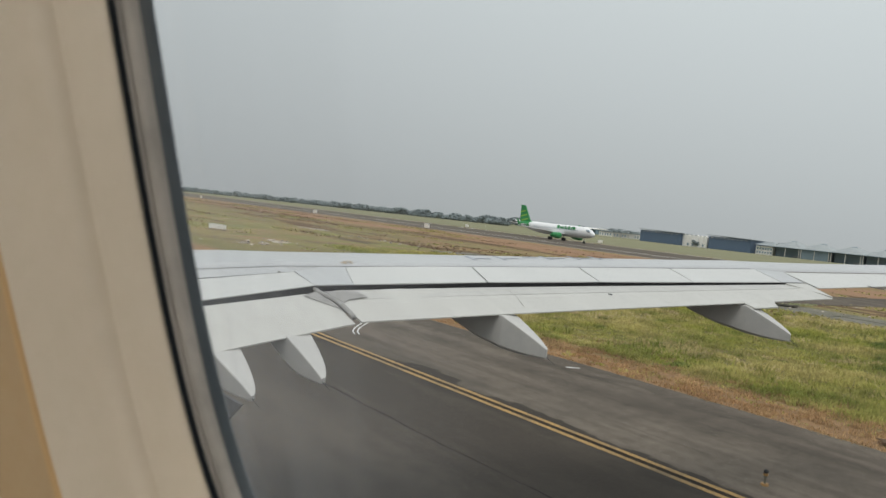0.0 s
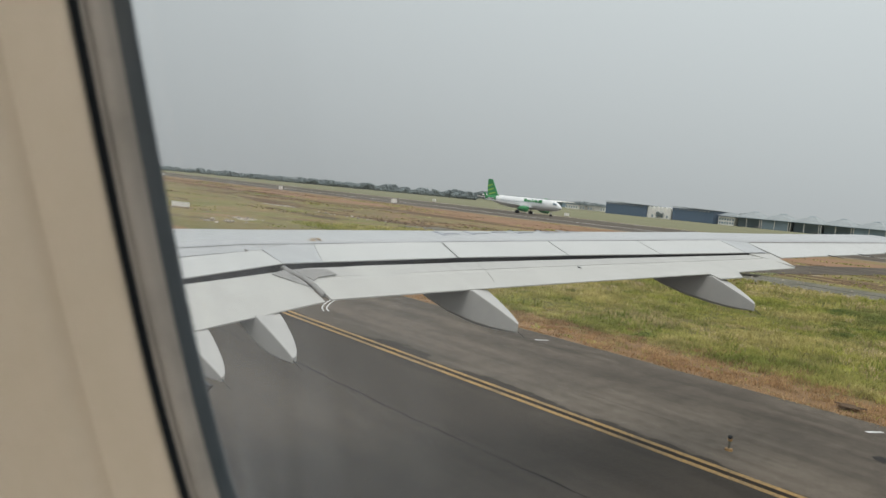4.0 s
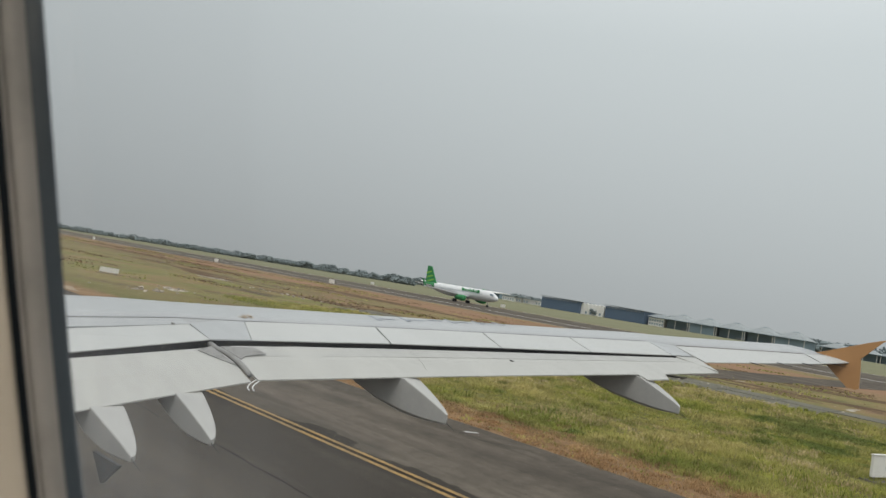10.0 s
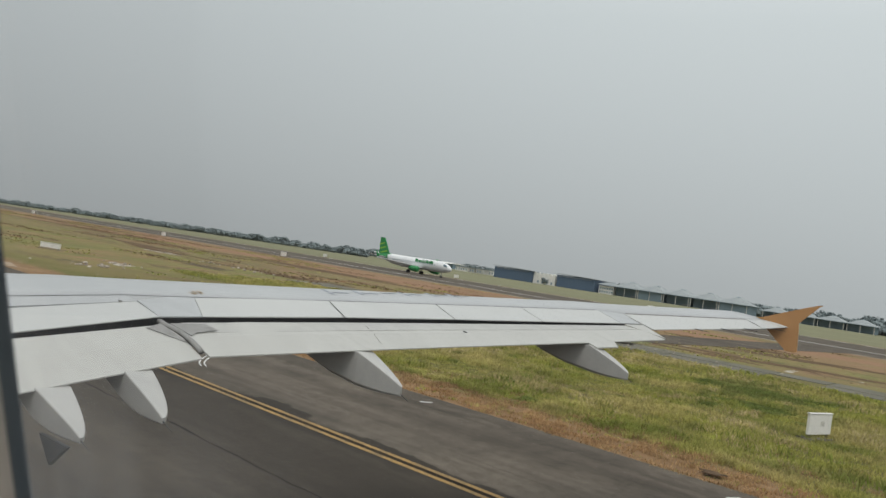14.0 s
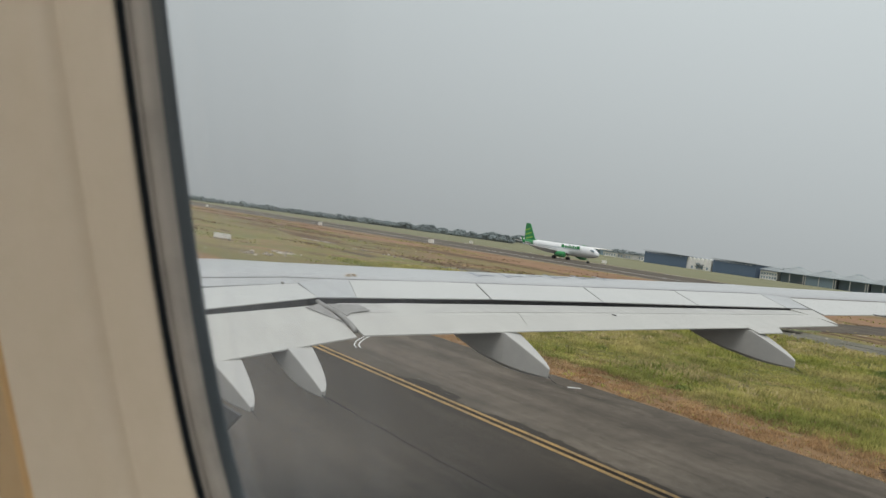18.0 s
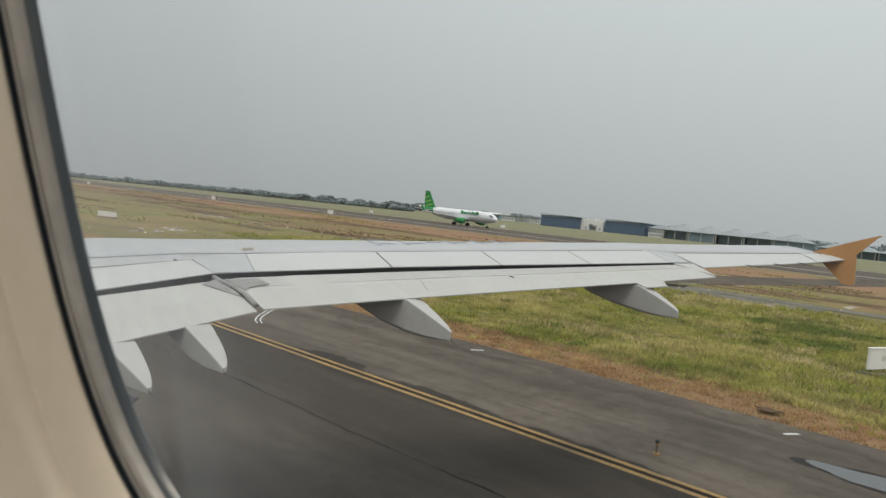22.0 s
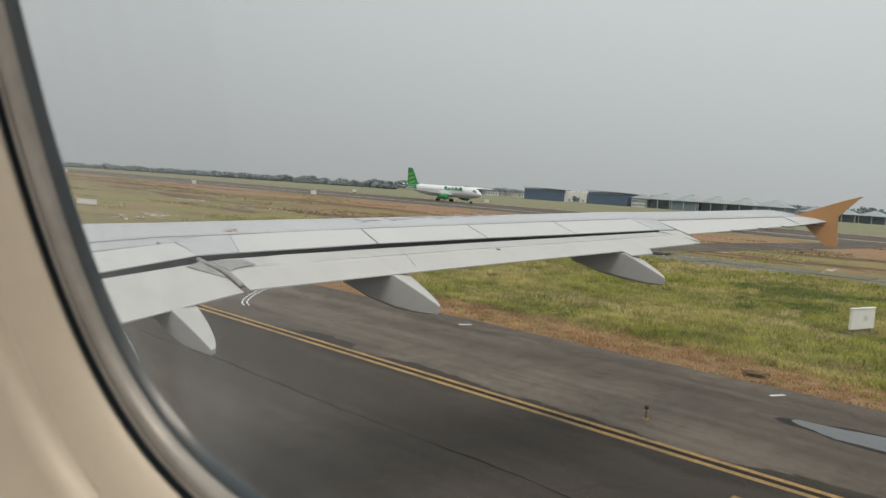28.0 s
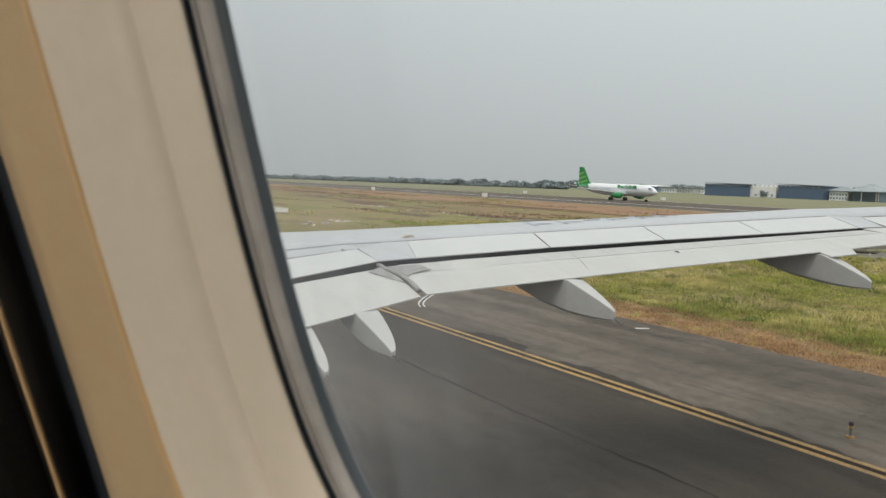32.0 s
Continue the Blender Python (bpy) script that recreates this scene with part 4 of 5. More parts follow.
bm = bmesh.new()
inner = outline_at(0.0495, 0.0258)
outer = []
for i in range(64):
    t = 2 * math.pi * i / 64
    c, s = math.cos(t), math.sin(t)
    m = max(abs(c), abs(s))
    y = WY + ((FWD - WY) if c > 0 else 0.9) * c / m
    z = WZ + 0.70 * s / m
    outer.append((wall_x(z, 0.0400), y, z))
bow = [(a[0] + (b[0] - a[0]) * 0.55 - 0.0045, a[1] + (b[1] - a[1]) * 0.55, a[2] + (b[2] - a[2]) * 0.55) for a, b in zip(inner, outer)]
edge = [(x + 0.006, y + (0.002 if y > FWD - 0.01 else 0), z) for x, y, z in outer]
back = [(x + 0.05, y, z) for x, y, z in outer]
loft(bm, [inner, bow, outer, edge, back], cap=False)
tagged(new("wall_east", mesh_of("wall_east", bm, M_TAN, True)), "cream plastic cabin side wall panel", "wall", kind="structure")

# seat in front: dark back with a tan piped edge
seat = thing("passenger_seat", (1.1, -5.3, 3.35), "black leather seat back with tan piping by the wall", "seat")
bpy.context.view_layer.update()


def under(parent, name, bm, material, label="", smooth=False):
    ob = part(name, bm, material, None, label, smooth)
    ob.parent = parent
    ob.matrix_parent_inverse = parent.matrix_world.inverted()
    return ob


bm = bmesh.new()
joint = [[(wall_x(z, d), y, z) for d, y in ((0.040, FWD - 0.002), (0.040, FWD + 0.30), (0.020, FWD + 0.30), (0.020, FWD - 0.002))] for z in (3.8, 5.15)]
loft(bm, joint)
tagged(new("trim", mesh_of("trim", bm, M_BLACK)), "black recessed joint beside the wall panel", "joint", kind="structure")
bm = bmesh.new()
rings = []
for z in (3.6, 3.9, 4.2, 4.5, 4.8, 4.95):
    x1 = wall_x(z, 0.0555)
    rings.append([(x1, FWD + 0.0175, z), (x1 - 0.012, FWD + 0.013, z), (x1 - 0.25, FWD + 0.010, z), (x1 - 0.44, FWD + 0.018, z), (x1 - 0.44, FWD + 0.12, z), (x1, FWD + 0.12, z)])
loft(bm, rings)
under(seat, "backrest", bm, M_SEAT, smooth=False)
bm = bmesh.new()
rings = []
for z in (3.6, 3.9, 4.2, 4.5, 4.8, 4.95):
    c = Vector((wall_x(z, 0.0535), FWD + 0.0110, z))
    rings.append([c + Vector((0.0011 * math.cos(a), 0.0011 * math.sin(a), 0)) for a in (2 * math.pi * k / 8 for k in range(8))])
loft(bm, rings)
under(seat, "piping", bm, M_PIPING, "tan piping along the edge", True)
bm = bmesh.new()
box(bm, 0.95, 1.40, -5.52, -5.05, 3.75, 3.87, 0.03)
under(seat, "seat_cushion", bm, M_SEAT)
for x in (1.0, 1.34):
    bm = bmesh.new()
    box(bm, x - 0.02, x + 0.02, -5.5, -5.1, 3.352, 3.76)
    under(seat, "leg", bm, M_SEALGREY)

# unseen cabin shell to block skylight: floor, ceiling, far wall, bulkheads, outer skin
def slab(name, x0, x1, y0, y1, z0, z1, material, label, category):
    bm = bmesh.new()
    box(bm, x0, x1, y0, y1, z0, z1)
    return tagged(new(name, mesh_of(name, bm, material)), label, category, kind="structure")


slab("floor", -1.75, 1.80, -9.0, -3.0, 3.27, 3.35, M_CARPET, "dark blue cabin carpet floor", "floor")
slab("ceiling", -1.75, 1.36, -9.0, -3.0, 5.45, 5.52, M_CABIN, "plain cream cabin ceiling", "ceiling")
slab("wall_west", -1.78, -1.70, -9.0, -3.0, 3.27, 5.52, M_CABIN, "cream cabin side wall across the aisle", "wall")
slab("wall_north", -1.75, 1.80, -3.0, -2.92, 3.27, 5.52, M_CABIN, "cream cabin bulkhead", "wall")
slab("wall_south", -1.75, 1.80, -9.08, -9.0, 3.27, 5.52, M_CABIN, "cream cabin bulkhead", "wall")


def side(y0, y1, z0, z1):
    bm = bmesh.new()
    off = 0.022
    v = [(wall_x(z, -off - d), y, z) for d in (0.0, 0.05) for y, z in ((y0, z0), (y1, z0), (y1, z1), (y0, z1))]
    loft(bm, [v[:4], v[4:]])
    return tagged(new("wall_outer", mesh_of("wall_outer", bm, M_HULL)), "white painted fuselage skin", "fuselage", kind="structure")


HY0, HY1, HZ0, HZ1 = WY - WA - AFT - 0.15, WY + WA + 0.25, WZ - WB - 0.25, WZ + WB + 0.20
side(-9.0, HY0, 3.27, 5.52)
side(HY1, -3.0, 3.27, 5.52)
side(HY0, HY1, 3.27, HZ0)
side(HY0, HY1, HZ1, 5.52)
side(-3.0, 8.5, 2.5, 5.52)

# added unseen strip, stands in for daylight from the other cabin windows
fill_lamp = new("cabin_fill", bpy.data.lights.new("cabin_fill", "AREA"))
fill_lamp.data.shape, fill_lamp.data.size, fill_lamp.data.size_y = 'RECTANGLE', 0.15, 4.0
fill_lamp.data.energy, fill_lamp.data.color = 78, (1.0, 0.90, 0.76)
fill_lamp.matrix_world = look((-0.2, -6.0, 5.40), (0.5, -6.0, 3.4))
fill_lamp.rotation_mode = 'XYZ'


# ---- things on the near field ----
def ground_thing(name, p, s_, label, category, group="", kind="", turn=0.0):
    ob = thing(name, Matrix.Translation(G(p, s_)) @ Matrix.Rotation(-PHI + radians(turn), 4, 'Z'), label, category, group, kind)
    return ob


def local(parent, name, bm, material, label="", smooth=False):
    return part(name, bm, material, parent, label, smooth)


def cyl(bm, r1, r2, h, at, seg=12, rot=None):
    m = Matrix.Translation(at) @ (rot or Matrix.Identity(4)) @ Matrix.Translation((0, 0, h / 2))
    bmesh.ops.create_cone(bm, cap_ends=True, segments=seg, radius1=r1, radius2=r2, depth=h, matrix=m)
    return bm


# white marker boards on feet
def board(p, s_, w, h, turn, label):
    ob = ground_thing("marker_board", p, s_, label, "board", turn=turn)
    bm = bmesh.new()
    box(bm, -0.05, 0.05, -w / 2, w / 2, 0.12, 0.12 + h, 0.015)
    local(ob, "panel", bm, M_BOARD)
    bm = bmesh.new()
    box(bm, -0.07, 0.07, -w / 2 - 0.03, w / 2 + 0.03, 0.12 + h, 0.16 + h, 0.01)
    local(ob, "top_rail", bm, M_BOARD)
    for y in (-w / 2 + 0.2, w / 2 - 0.2):
        bm = bmesh.new()
        box(bm, -0.04, 0.04, y - 0.04, y + 0.04, -0.05, 0.14)
        local(ob, "foot", bm, M_CONC)
    bm = bmesh.new()
    box(bm, -0.35, 0.35, -w / 2 - 0.15, w / 2 + 0.15, -0.08, 0.0, 0.02)
    local(ob, "base_slab", bm, M_CONC)
    for k in range(3):
        bm = bmesh.new()
        box(bm, -0.056, -0.050, -w / 6 + 0.1 * k, -w / 6 + 0.1 * k + 0.05, 0.12 + h * 0.4, 0.12 + h * 0.65)
        local(ob, "mark_bar", bm, M_PALE)
    return ob


board(33.7, 0.1, 1.6, 0.80, 72, "white painted board with faint grey marks on short feet in grass")
board(34.9, 75, 2.4, 0.5, 30, "long low white marker board standing in the grass")

# taxiway edge lights
light = ground_thing("edge_light", 15.72, 0.40, "small amber edge light on a short post beside the line", "light", "edge lights")
bm = cyl(bmesh.new(), 0.075, 0.065, 0.04, (0, 0, 0.0))
local(light, "base_plate", bm, M_AMBER)
bm = cyl(bmesh.new(), 0.025, 0.022, 0.16, (0, 0, 0.04))
local(light, "post", bm, M_CONC)
bm = cyl(bmesh.new(), 0.042, 0.046, 0.04, (0, 0, 0.19))
local(light, "collar", bm, M_AMBER)
bm = bmesh.new()
bmesh.ops.create_uvsphere(bm, u_segments=12, v_segments=8, radius=0.045, matrix=Matrix.Translation((0, 0, 0.265)))
local(light, "lens", bm, M_TYRE, smooth=True)
for k in (1, 2, 3, 4):
    copy_thing(light, Matrix.Translation(G(15.72, 0.40 + 44 * k)) @ Matrix.Rotation(-PHI, 4, 'Z'))

# shoulder details: painted dashes, puddles, tar joints, soil patches, slab road
def dash(p, s_, w, ln, turn, material, name, label, category, z=0.006):
    bm = bmesh.new()
    box(bm, -w / 2, w / 2, -ln / 2, ln / 2, -0.004, 0.0)
    ob = new(name, mesh_of(name, bm, material))
    ob.matrix_world = Matrix.Translation(G(p, s_, z)) @ Matrix.Rotation(-PHI + radians(turn), 4, 'Z')
    return tagged(ob, label, category, kind="structure")


for p, s_ in ((20.38, -0.77), (20.3, 9.0), (16.3, 19.4)):
    dash(p, s_, 0.10, 0.45, 62, M_WHITE, "trim", "short white painted dash on the taxiway shoulder", "marking")

for p in (8.9, 10.85, 12.85):
    dash(p, -2.3, 0.14, 0.92, 91, M_YELLOW, "trim", "short yellow dash painted across the taxiway", "marking")

rp = random.Random(11)


def blob(name, p, s_, a, b, turn, material, label, category, z, kind="structure", n=26, rough=0.25):
    bm = bmesh.new()
    ph = [rp.uniform(0, 6.28) for _ in range(4)]
    ring = []
    for i in range(n):
        t = 2 * math.pi * i / n
        r = 1 + rough * (math.sin(2 * t + ph[0]) * 0.4 + math.sin(3 * t + ph[1]) * 0.4 + math.sin(5 * t + ph[2]) * 0.3 + math.sin(9 * t + ph[3]) * 0.15)
        ring.append((a * r * math.cos(t), b * r * math.sin(t), 0))
    plate(bm, ring, 0.02)
    ob = new(name, mesh_of(name, bm, material))
    ob.matrix_world = Matrix.Translation(G(p, s_, z)) @ Matrix.Rotation(-PHI + radians(turn), 4, 'Z')
    return tagged(ob, label, category, kind=kind)


M_TAR0 = mat("wet asphalt", (0.018, 0.016, 0.014), 0.7, spots=(0.03, 0.027, 0.023), scale=3, spec=0.1)
M_CLODL = mat("damp earth", (0.09, 0.06, 0.038), 0.95, spots=(0.15, 0.10, 0.06), scale=4, amount=0.7, spec=0.08)
M_WATER = mat("puddle water", (0.02, 0.022, 0.022), 0.03, spec=0.9)
M_SPOIL = mat("crushed concrete", (0.46, 0.42, 0.36), 0.95, spots=(0.30, 0.25, 0.19), scale=1.1, amount=0.9, fine=(0.36, 0.32, 0.26), fine_scale=7, spec=0.08)
M_SAND = mat("bare sand", (0.33, 0.25, 0.165), 0.95, spots=(0.27, 0.19, 0.12), scale=1.6, amount=0.7, fine=(0.24, 0.17, 0.105), fine_scale=9)
blob("wet_patch", 18.4, -3.5, 0.66, 1.95, 0, M_TAR0, "dark wet asphalt round the puddle", "patch", 0.003)
blob("puddle", 18.4, -3.5, 0.55, 1.7, 0, M_WATER, "shallow rain puddle on the asphalt shoulder", "puddle", 0.006)
blob("wet_patch", 11.35, 20.6, 0.42, 2.9, 0, M_TAR0, "dark wet stain on the asphalt", "patch", 0.003)
blob("puddle", 11.35, 28.6, 0.22, 3.4, 0, M_WATER, "long thin film of rain water in a rut", "puddle", 0.006)
M_TAR = mat("tar seal", (0.018, 0.0165, 0.015), 0.95, spots=(0.032, 0.029, 0.025), scale=2, amount=0.6, spec=0.05)


def seam(p, s0, s1, w, seed, wander=0.10):
    """A tar-filled joint along the taxiway that wanders and swells."""
    r = random.Random(seed)
    bm = bmesh.new()
    rows = []
    k, q = int((s1 - s0) / 0.35), 0.0
    for i in range(k + 1):
        q = q * 0.9 + r.uniform(-wander, wander) * 0.35
        ww = w * max(0.0, 1.5 * noise.noise(Vector((i * 0.14, seed, 0))) + 0.42) * (0.7 + 0.6 * r.random())
        y = s0 + (s1 - s0) * i / k
        rows.append([bm.verts.new((p + q - ww, y, 0.005)), bm.verts.new((p + q + ww, y, 0.005))])
    for a, b in zip(rows, rows[1:]):
        if max(a[1].co.x - a[0].co.x, b[1].co.x - b[0].co.x) > 0.002:
            bm.faces.new((a[0], a[1], b[1], b[0]))
    ob = new("tar_seam", mesh_of("tar_seam", bm, M_TAR))
    ob.matrix_world = GROUND_M
    return tagged(ob, "thin dark tar-filled joint along the taxiway", "seam", kind="structure")


seam(11.2, -8, 60, 0.055, 1, 0.12)
seam(18.05, -6, 70, 0.010, 2, 0.06)
seam(16.35, 2, 70, 0.010, 3, 0.06)
blob("soil_patch", 22.0, 50.5, 0.8, 1.6, 4, M_SAND, "bare sandy soil patch beside the taxiway", "soil", -0.01, rough=0.6)
blob("earth_lump", 22.1, 0.32, 0.20, 0.34, 20, M_CLODL, "low dark lump of earth in the dry verge", "soil", 0.07, n=14, rough=0.5)

drain = tagged(new("pavement"), "old grey concrete slab road through the grass", "road", kind="structure")
SLABS = []
for k in range(3):
    bm = bmesh.new()
    box(bm, -1.72, 1.72, -1.92, 1.92, -0.14, 0.0, 0.025)
    SLABS.append(mesh_of("slab", bm, M_CONC))
for i in range(28):
    for row in (0, 1):
        if rp.random() < 0.06:
            continue
        ob = new("slab", SLABS[(i + row) % 3])
        ob.parent = drain
        ob.matrix_world = (Matrix.Translation(G(59.4 + 3.52 * row + rp.uniform(-0.06, 0.06), -44 + 3.92 * i, -0.02 + rp.uniform(-0.012, 0.03)))
                           @ Matrix.Rotation(-PHI + radians(rp.uniform(-0.8, 0.8)), 4, 'Z') @ Matrix.Rotation(radians(rp.uniform(-0.5, 0.5)), 4, 'Y'))
# a few lifted slabs lying on the road
for p, s_, z, tilt in ((62.5, 22.0, 0.14, 4), (63.4, 25.6, 0.13, -3), (60.6, 30.2, 0.14, 5)):
    ob = new("slab", SLABS[0])
    ob.parent = drain
    ob.matrix_world = Matrix.Translation(G(p, s_, z + 0.02)) @ Matrix.Rotation(-PHI + radians(9 * tilt), 4, 'Z') @ Matrix.Rotation(radians(tilt), 4, 'Y') @ Matrix.Diagonal((0.6, 0.6, 1, 1))


def rubble(name, n, area, size, material, label, seed):
    """Broken stones: many small tilted chunks in one mesh."""
    r = random.Random(seed)
    vs, fs = [], []
    for _ in range(n):
        p, s_ = area(r)
        z = r.uniform(size[0], size[1])
        c = G(p, s_, -0.03)
        q = Euler((r.uniform(-0.5, 0.5), r.uniform(-0.5, 0.5), r.uniform(0, 6.28))).to_matrix()
        hx, hy, hz = z * r.uniform(0.6, 1.4), z * r.uniform(0.5, 1.0), z * r.uniform(0.2, 0.5)
        b = len(vs)
        for dx, dy, dz in ((-1, -1, -1), (1, -1, -1), (1, 1, -1), (-1, 1, -1), (-0.8, -0.7, 1), (0.7, -0.8, 1), (0.8, 0.7, 1), (-0.7, 0.8, 1)):
            vs.append(c + q @ Vector((dx * hx * r.uniform(0.8, 1.1), dy * hy * r.uniform(0.8, 1.1), dz * hz)) + Vector((0, 0, hz * 0.8)))
        fs += [(b, b + 3, b + 2, b + 1), (b + 4, b + 5, b + 6, b + 7), (b, b + 1, b + 5, b + 4), (b + 1, b + 2, b + 6, b + 5), (b + 2, b + 3, b + 7, b + 6), (b + 3, b, b + 4, b + 7)]
    me = bpy.data.meshes.new(name)
    me.from_pydata(vs, [], fs)
    me.materials.append(material)
    return tagged(new(name, me), label, "rubble", kind="stuff")


def gauss(p, s_, dp, ds):
    return lambda r: (r.gauss(p, dp), r.gauss(s_, ds))


rubble("stone_heap", 90, gauss(57, 12, 0.6, 2.2), (0.04, 0.11), M_RUBBLE, "pale broken stones heaped along the grass", 1)
rubble("rubble", 30, gauss(64.0, 20, 1.2, 5), (0.05, 0.14), M_RUBBLE, "broken concrete rubble strewn over dry soil", 2)
M_CLOD = mat("dark earth", (0.13, 0.085, 0.05), 0.95, spots=(0.07, 0.05, 0.034), scale=0.3, amount=0.9, fine=(0.19, 0.125, 0.07), fine_scale=0.9, fine_amount=0.8, island=0.1, spec=0.05)
rubble("earth_clods", 110, lambda r: (r.uniform(68, 98), r.gauss(10, 11)), (0.03, 0.09), M_CLOD, "dark churned earth clods beyond the drain", 3)
rubble("earth_clods", 120, lambda r: (r.gauss(63, 2.5), r.gauss(70, 7)), (0.05, 0.18), M_CLOD, "dark churned earth clods beyond the drain", 5)
rubble("stone_heap", 24, gauss(59.5, 76, 0.8, 4), (0.08, 0.24), M_RUBBLE, "pale broken stones heaped along the grass", 6)
rubble("gravel", 90, lambda r: (21.2 + abs(r.gauss(0, 0.5)), r.uniform(-12, 45)), (0.015, 0.04), M_SAND, "loose gravel along the taxiway edge", 7)
for p, s_, a, b in ((74, 12, 2.5, 7), (90, 12, 3, 9), (97, 22, 2.5, 8), (70, 21, 1.5, 5)):
    blob("soil_bed", p, s_, a, b, rp.uniform(-12, 12), M_CLOD, "dark churned bare earth beyond the drain", "soil", -0.03 + 0.004 * rp.random(), n=48, rough=1.0)
for p, s_, a, b in ((95, 100, 3.2, 34), (90, 190, 3.5, 50), (64.5, 104, 1.6, 17), (108, 260, 4, 60), (70, 128, 1.8, 22)):
    blob("soil_bed", p, s_, a, b, rp.uniform(-2, 2), M_CLOD, "long dark streak of bare earth along the runway", "soil", -0.03 + 0.004 * rp.random(), n=90, rough=0.9)
blob("soil_bed", 63, 71, 2.6, 11, 4, M_CLOD, "dark churned bare earth beyond the drain", "soil", -0.03, n=40, rough=0.6)


rubble("rubble", 20, gauss(36, 61.4, 0.7, 1.2), (0.06, 0.16), M_RUBBLE, "broken concrete rubble strewn over the turf", 12)
rubble("rubble", 18, gauss(61, 99, 1.0, 2.4), (0.08, 0.2), M_RUBBLE, "broken concrete rubble strewn over the turf", 13)
blob("soil_patch", 36, 61.4, 0.9, 1.7, 8, M_SPOIL, "pale patch of crushed concrete in the turf", "soil", -0.02, n=40, rough=0.9)
blob("soil_patch", 61, 99, 1.0, 2.8, 3, M_SPOIL, "pale patch of crushed concrete in the turf", "soil", -0.02, n=40, rough=0.9)
rubble("rubble", 20, gauss(31, 57, 1.5, 1.0), (0.06, 0.22), M_RUBBLE, "broken concrete rubble strewn over the turf", 8)


# grass: tufts of blades, one mesh per kind
def tufts(name, n, p_range, s_range, height, material, label, seed, bias=1.0, blades=5, spread=0.16, width=0.012, patch=0.0, keep=None):
    r = np.random.RandomState(seed)
    vs, fs = [], []
    made = 0
    while made < n:
        p = p_range[0] + (p_range[1] - p_range[0]) * r.rand() ** bias
        s_ = s_range[0] + (s_range[1] - s_range[0]) * r.rand()
        k = noise.noise(Vector((p * 0.16, s_ * 0.16, seed)))
        if on_side_road(p, s_, 0.1) or (keep and not keep(p, s_)):
            continue
        gap = noise.noise(Vector((p * 1.3, s_ * 1.3, seed + 4))) + 0.5 * noise.noise(Vector((p * 2.9, s_ * 2.9, seed)))
        if gap < 0.0 and r.rand() < 0.84:
            continue
        if patch and k < patch * (r.rand() - 0.6):
            continue
        made += 1
        k2 = noise.noise(Vector((p * 0.45, s_ * 0.45, seed + 9)))
        h0 = height * max(0.3, 0.8 + 0.8 * k + 0.7 * k2 + 0.3 * r.rand())
        c = G(p, s_, -0.04)
        for _ in range(blades):
            a = r.rand() * 6.283
            o = Vector((math.cos(a), math.sin(a), 0)) * spread * r.rand()
            a2 = r.rand() * 6.283
            lean = Vector((math.cos(a2), math.sin(a2), 0)) * h0 * (0.35 + 0.9 * r.rand())
            w = Vector((-math.sin(a2), math.cos(a2), 0)) * width * (0.7 + 0.8 * r.rand())
            h = h0 * (0.6 + 0.6 * r.rand())
            b = len(vs)
            base = c + o
            vs += [base - w, base + w, base + lean * 0.45 + w * 0.7 + Vector((0, 0, h * 0.65)), base + lean * 0.45 - w * 0.7 + Vector((0, 0, h * 0.65)), base + lean + Vector((0, 0, h))]
            fs += [(b, b + 1, b + 2, b + 3), (b + 3, b + 2, b + 4)]
    me = bpy.data.meshes.new(name)
    me.from_pydata(vs, [], fs)
    me.materials.append(material)
    return tagged(new(name, me), label, "grass", kind="stuff")


def weeds(p, s):
    bed = math.exp(-((p - 44) / 7) ** 2 - ((s - 5.4 - 0.2 * (p - 44)) / 3.4) ** 2)
    return 0.5 * noise.noise(Vector((p * 0.30, s * 0.36, 3))) + 0.6 * noise.noise(Vector((p * 0.9, s * 0.9, 8))) + 0.9 * bed > 0.46


def strawy(p, s):
    return noise.noise(Vector((p * 0.16, s * 0.30, 13))) + 0.6 * noise.noise(Vector((p * 0.6, s * 0.8, 18))) > 0.12


def fringe(p, s):
    return on_side_road(p, s, 1.1 + 0.9 * noise.noise(Vector((p * 0.3, s * 0.3, 5))))


tufts("grass", 40000, (23.6, 46), (-16, 40), 0.18, M_GRASS, "long yellow-green turf beside the taxiway", 21, 1.2, 5, 0.26, 0.0125, keep=lambda p, s: not weeds(p, s) and p > 23.9 + 2.2 * noise.noise(Vector((p * 0.25, s * 0.22, 7))))
tufts("grass", 9000, (40, 57.3), (-22, 60), 0.22, M_GRASS, "long yellow-green turf beside the taxiway", 22, 1.0, 5, 0.34, 0.026, keep=lambda p, s: not weeds(p, s))
tufts("tall_grass", 1100, (25.5, 55), (-18, 46), 0.26, M_TALL, "taller green tussocks in the turf", 27, 1.1, 7, 0.42, 0.022, 1.6)
tufts("weeds", 6000, (25, 57), (-16, 24), 0.13, M_WEED, "low dark green weeds scattered in the turf", 28, 1.0, 6, 0.26, 0.03, keep=weeds)
tufts("dry_grass", 12500, (21.15, 26.4), (-14, 42), 0.075, M_DRY, "short dry brown grass along the taxiway edge", 23, 1.0, 5, 0.22, 0.010)
tufts("grass", 1500, (21.2, 25.0), (-14, 42), 0.09, M_GRASS, "green tufts in the dry verge", 24, 0.6, 5, 0.16, 0.012, 0.9)
tufts("dry_grass", 6500, (25.0, 57), (-16, 40), 0.17, M_STRAW, "pale straw-coloured dry grass in the turf", 31, 1.1, 5, 0.28, 0.016, keep=lambda p, s: strawy(p, s) and not weeds(p, s))
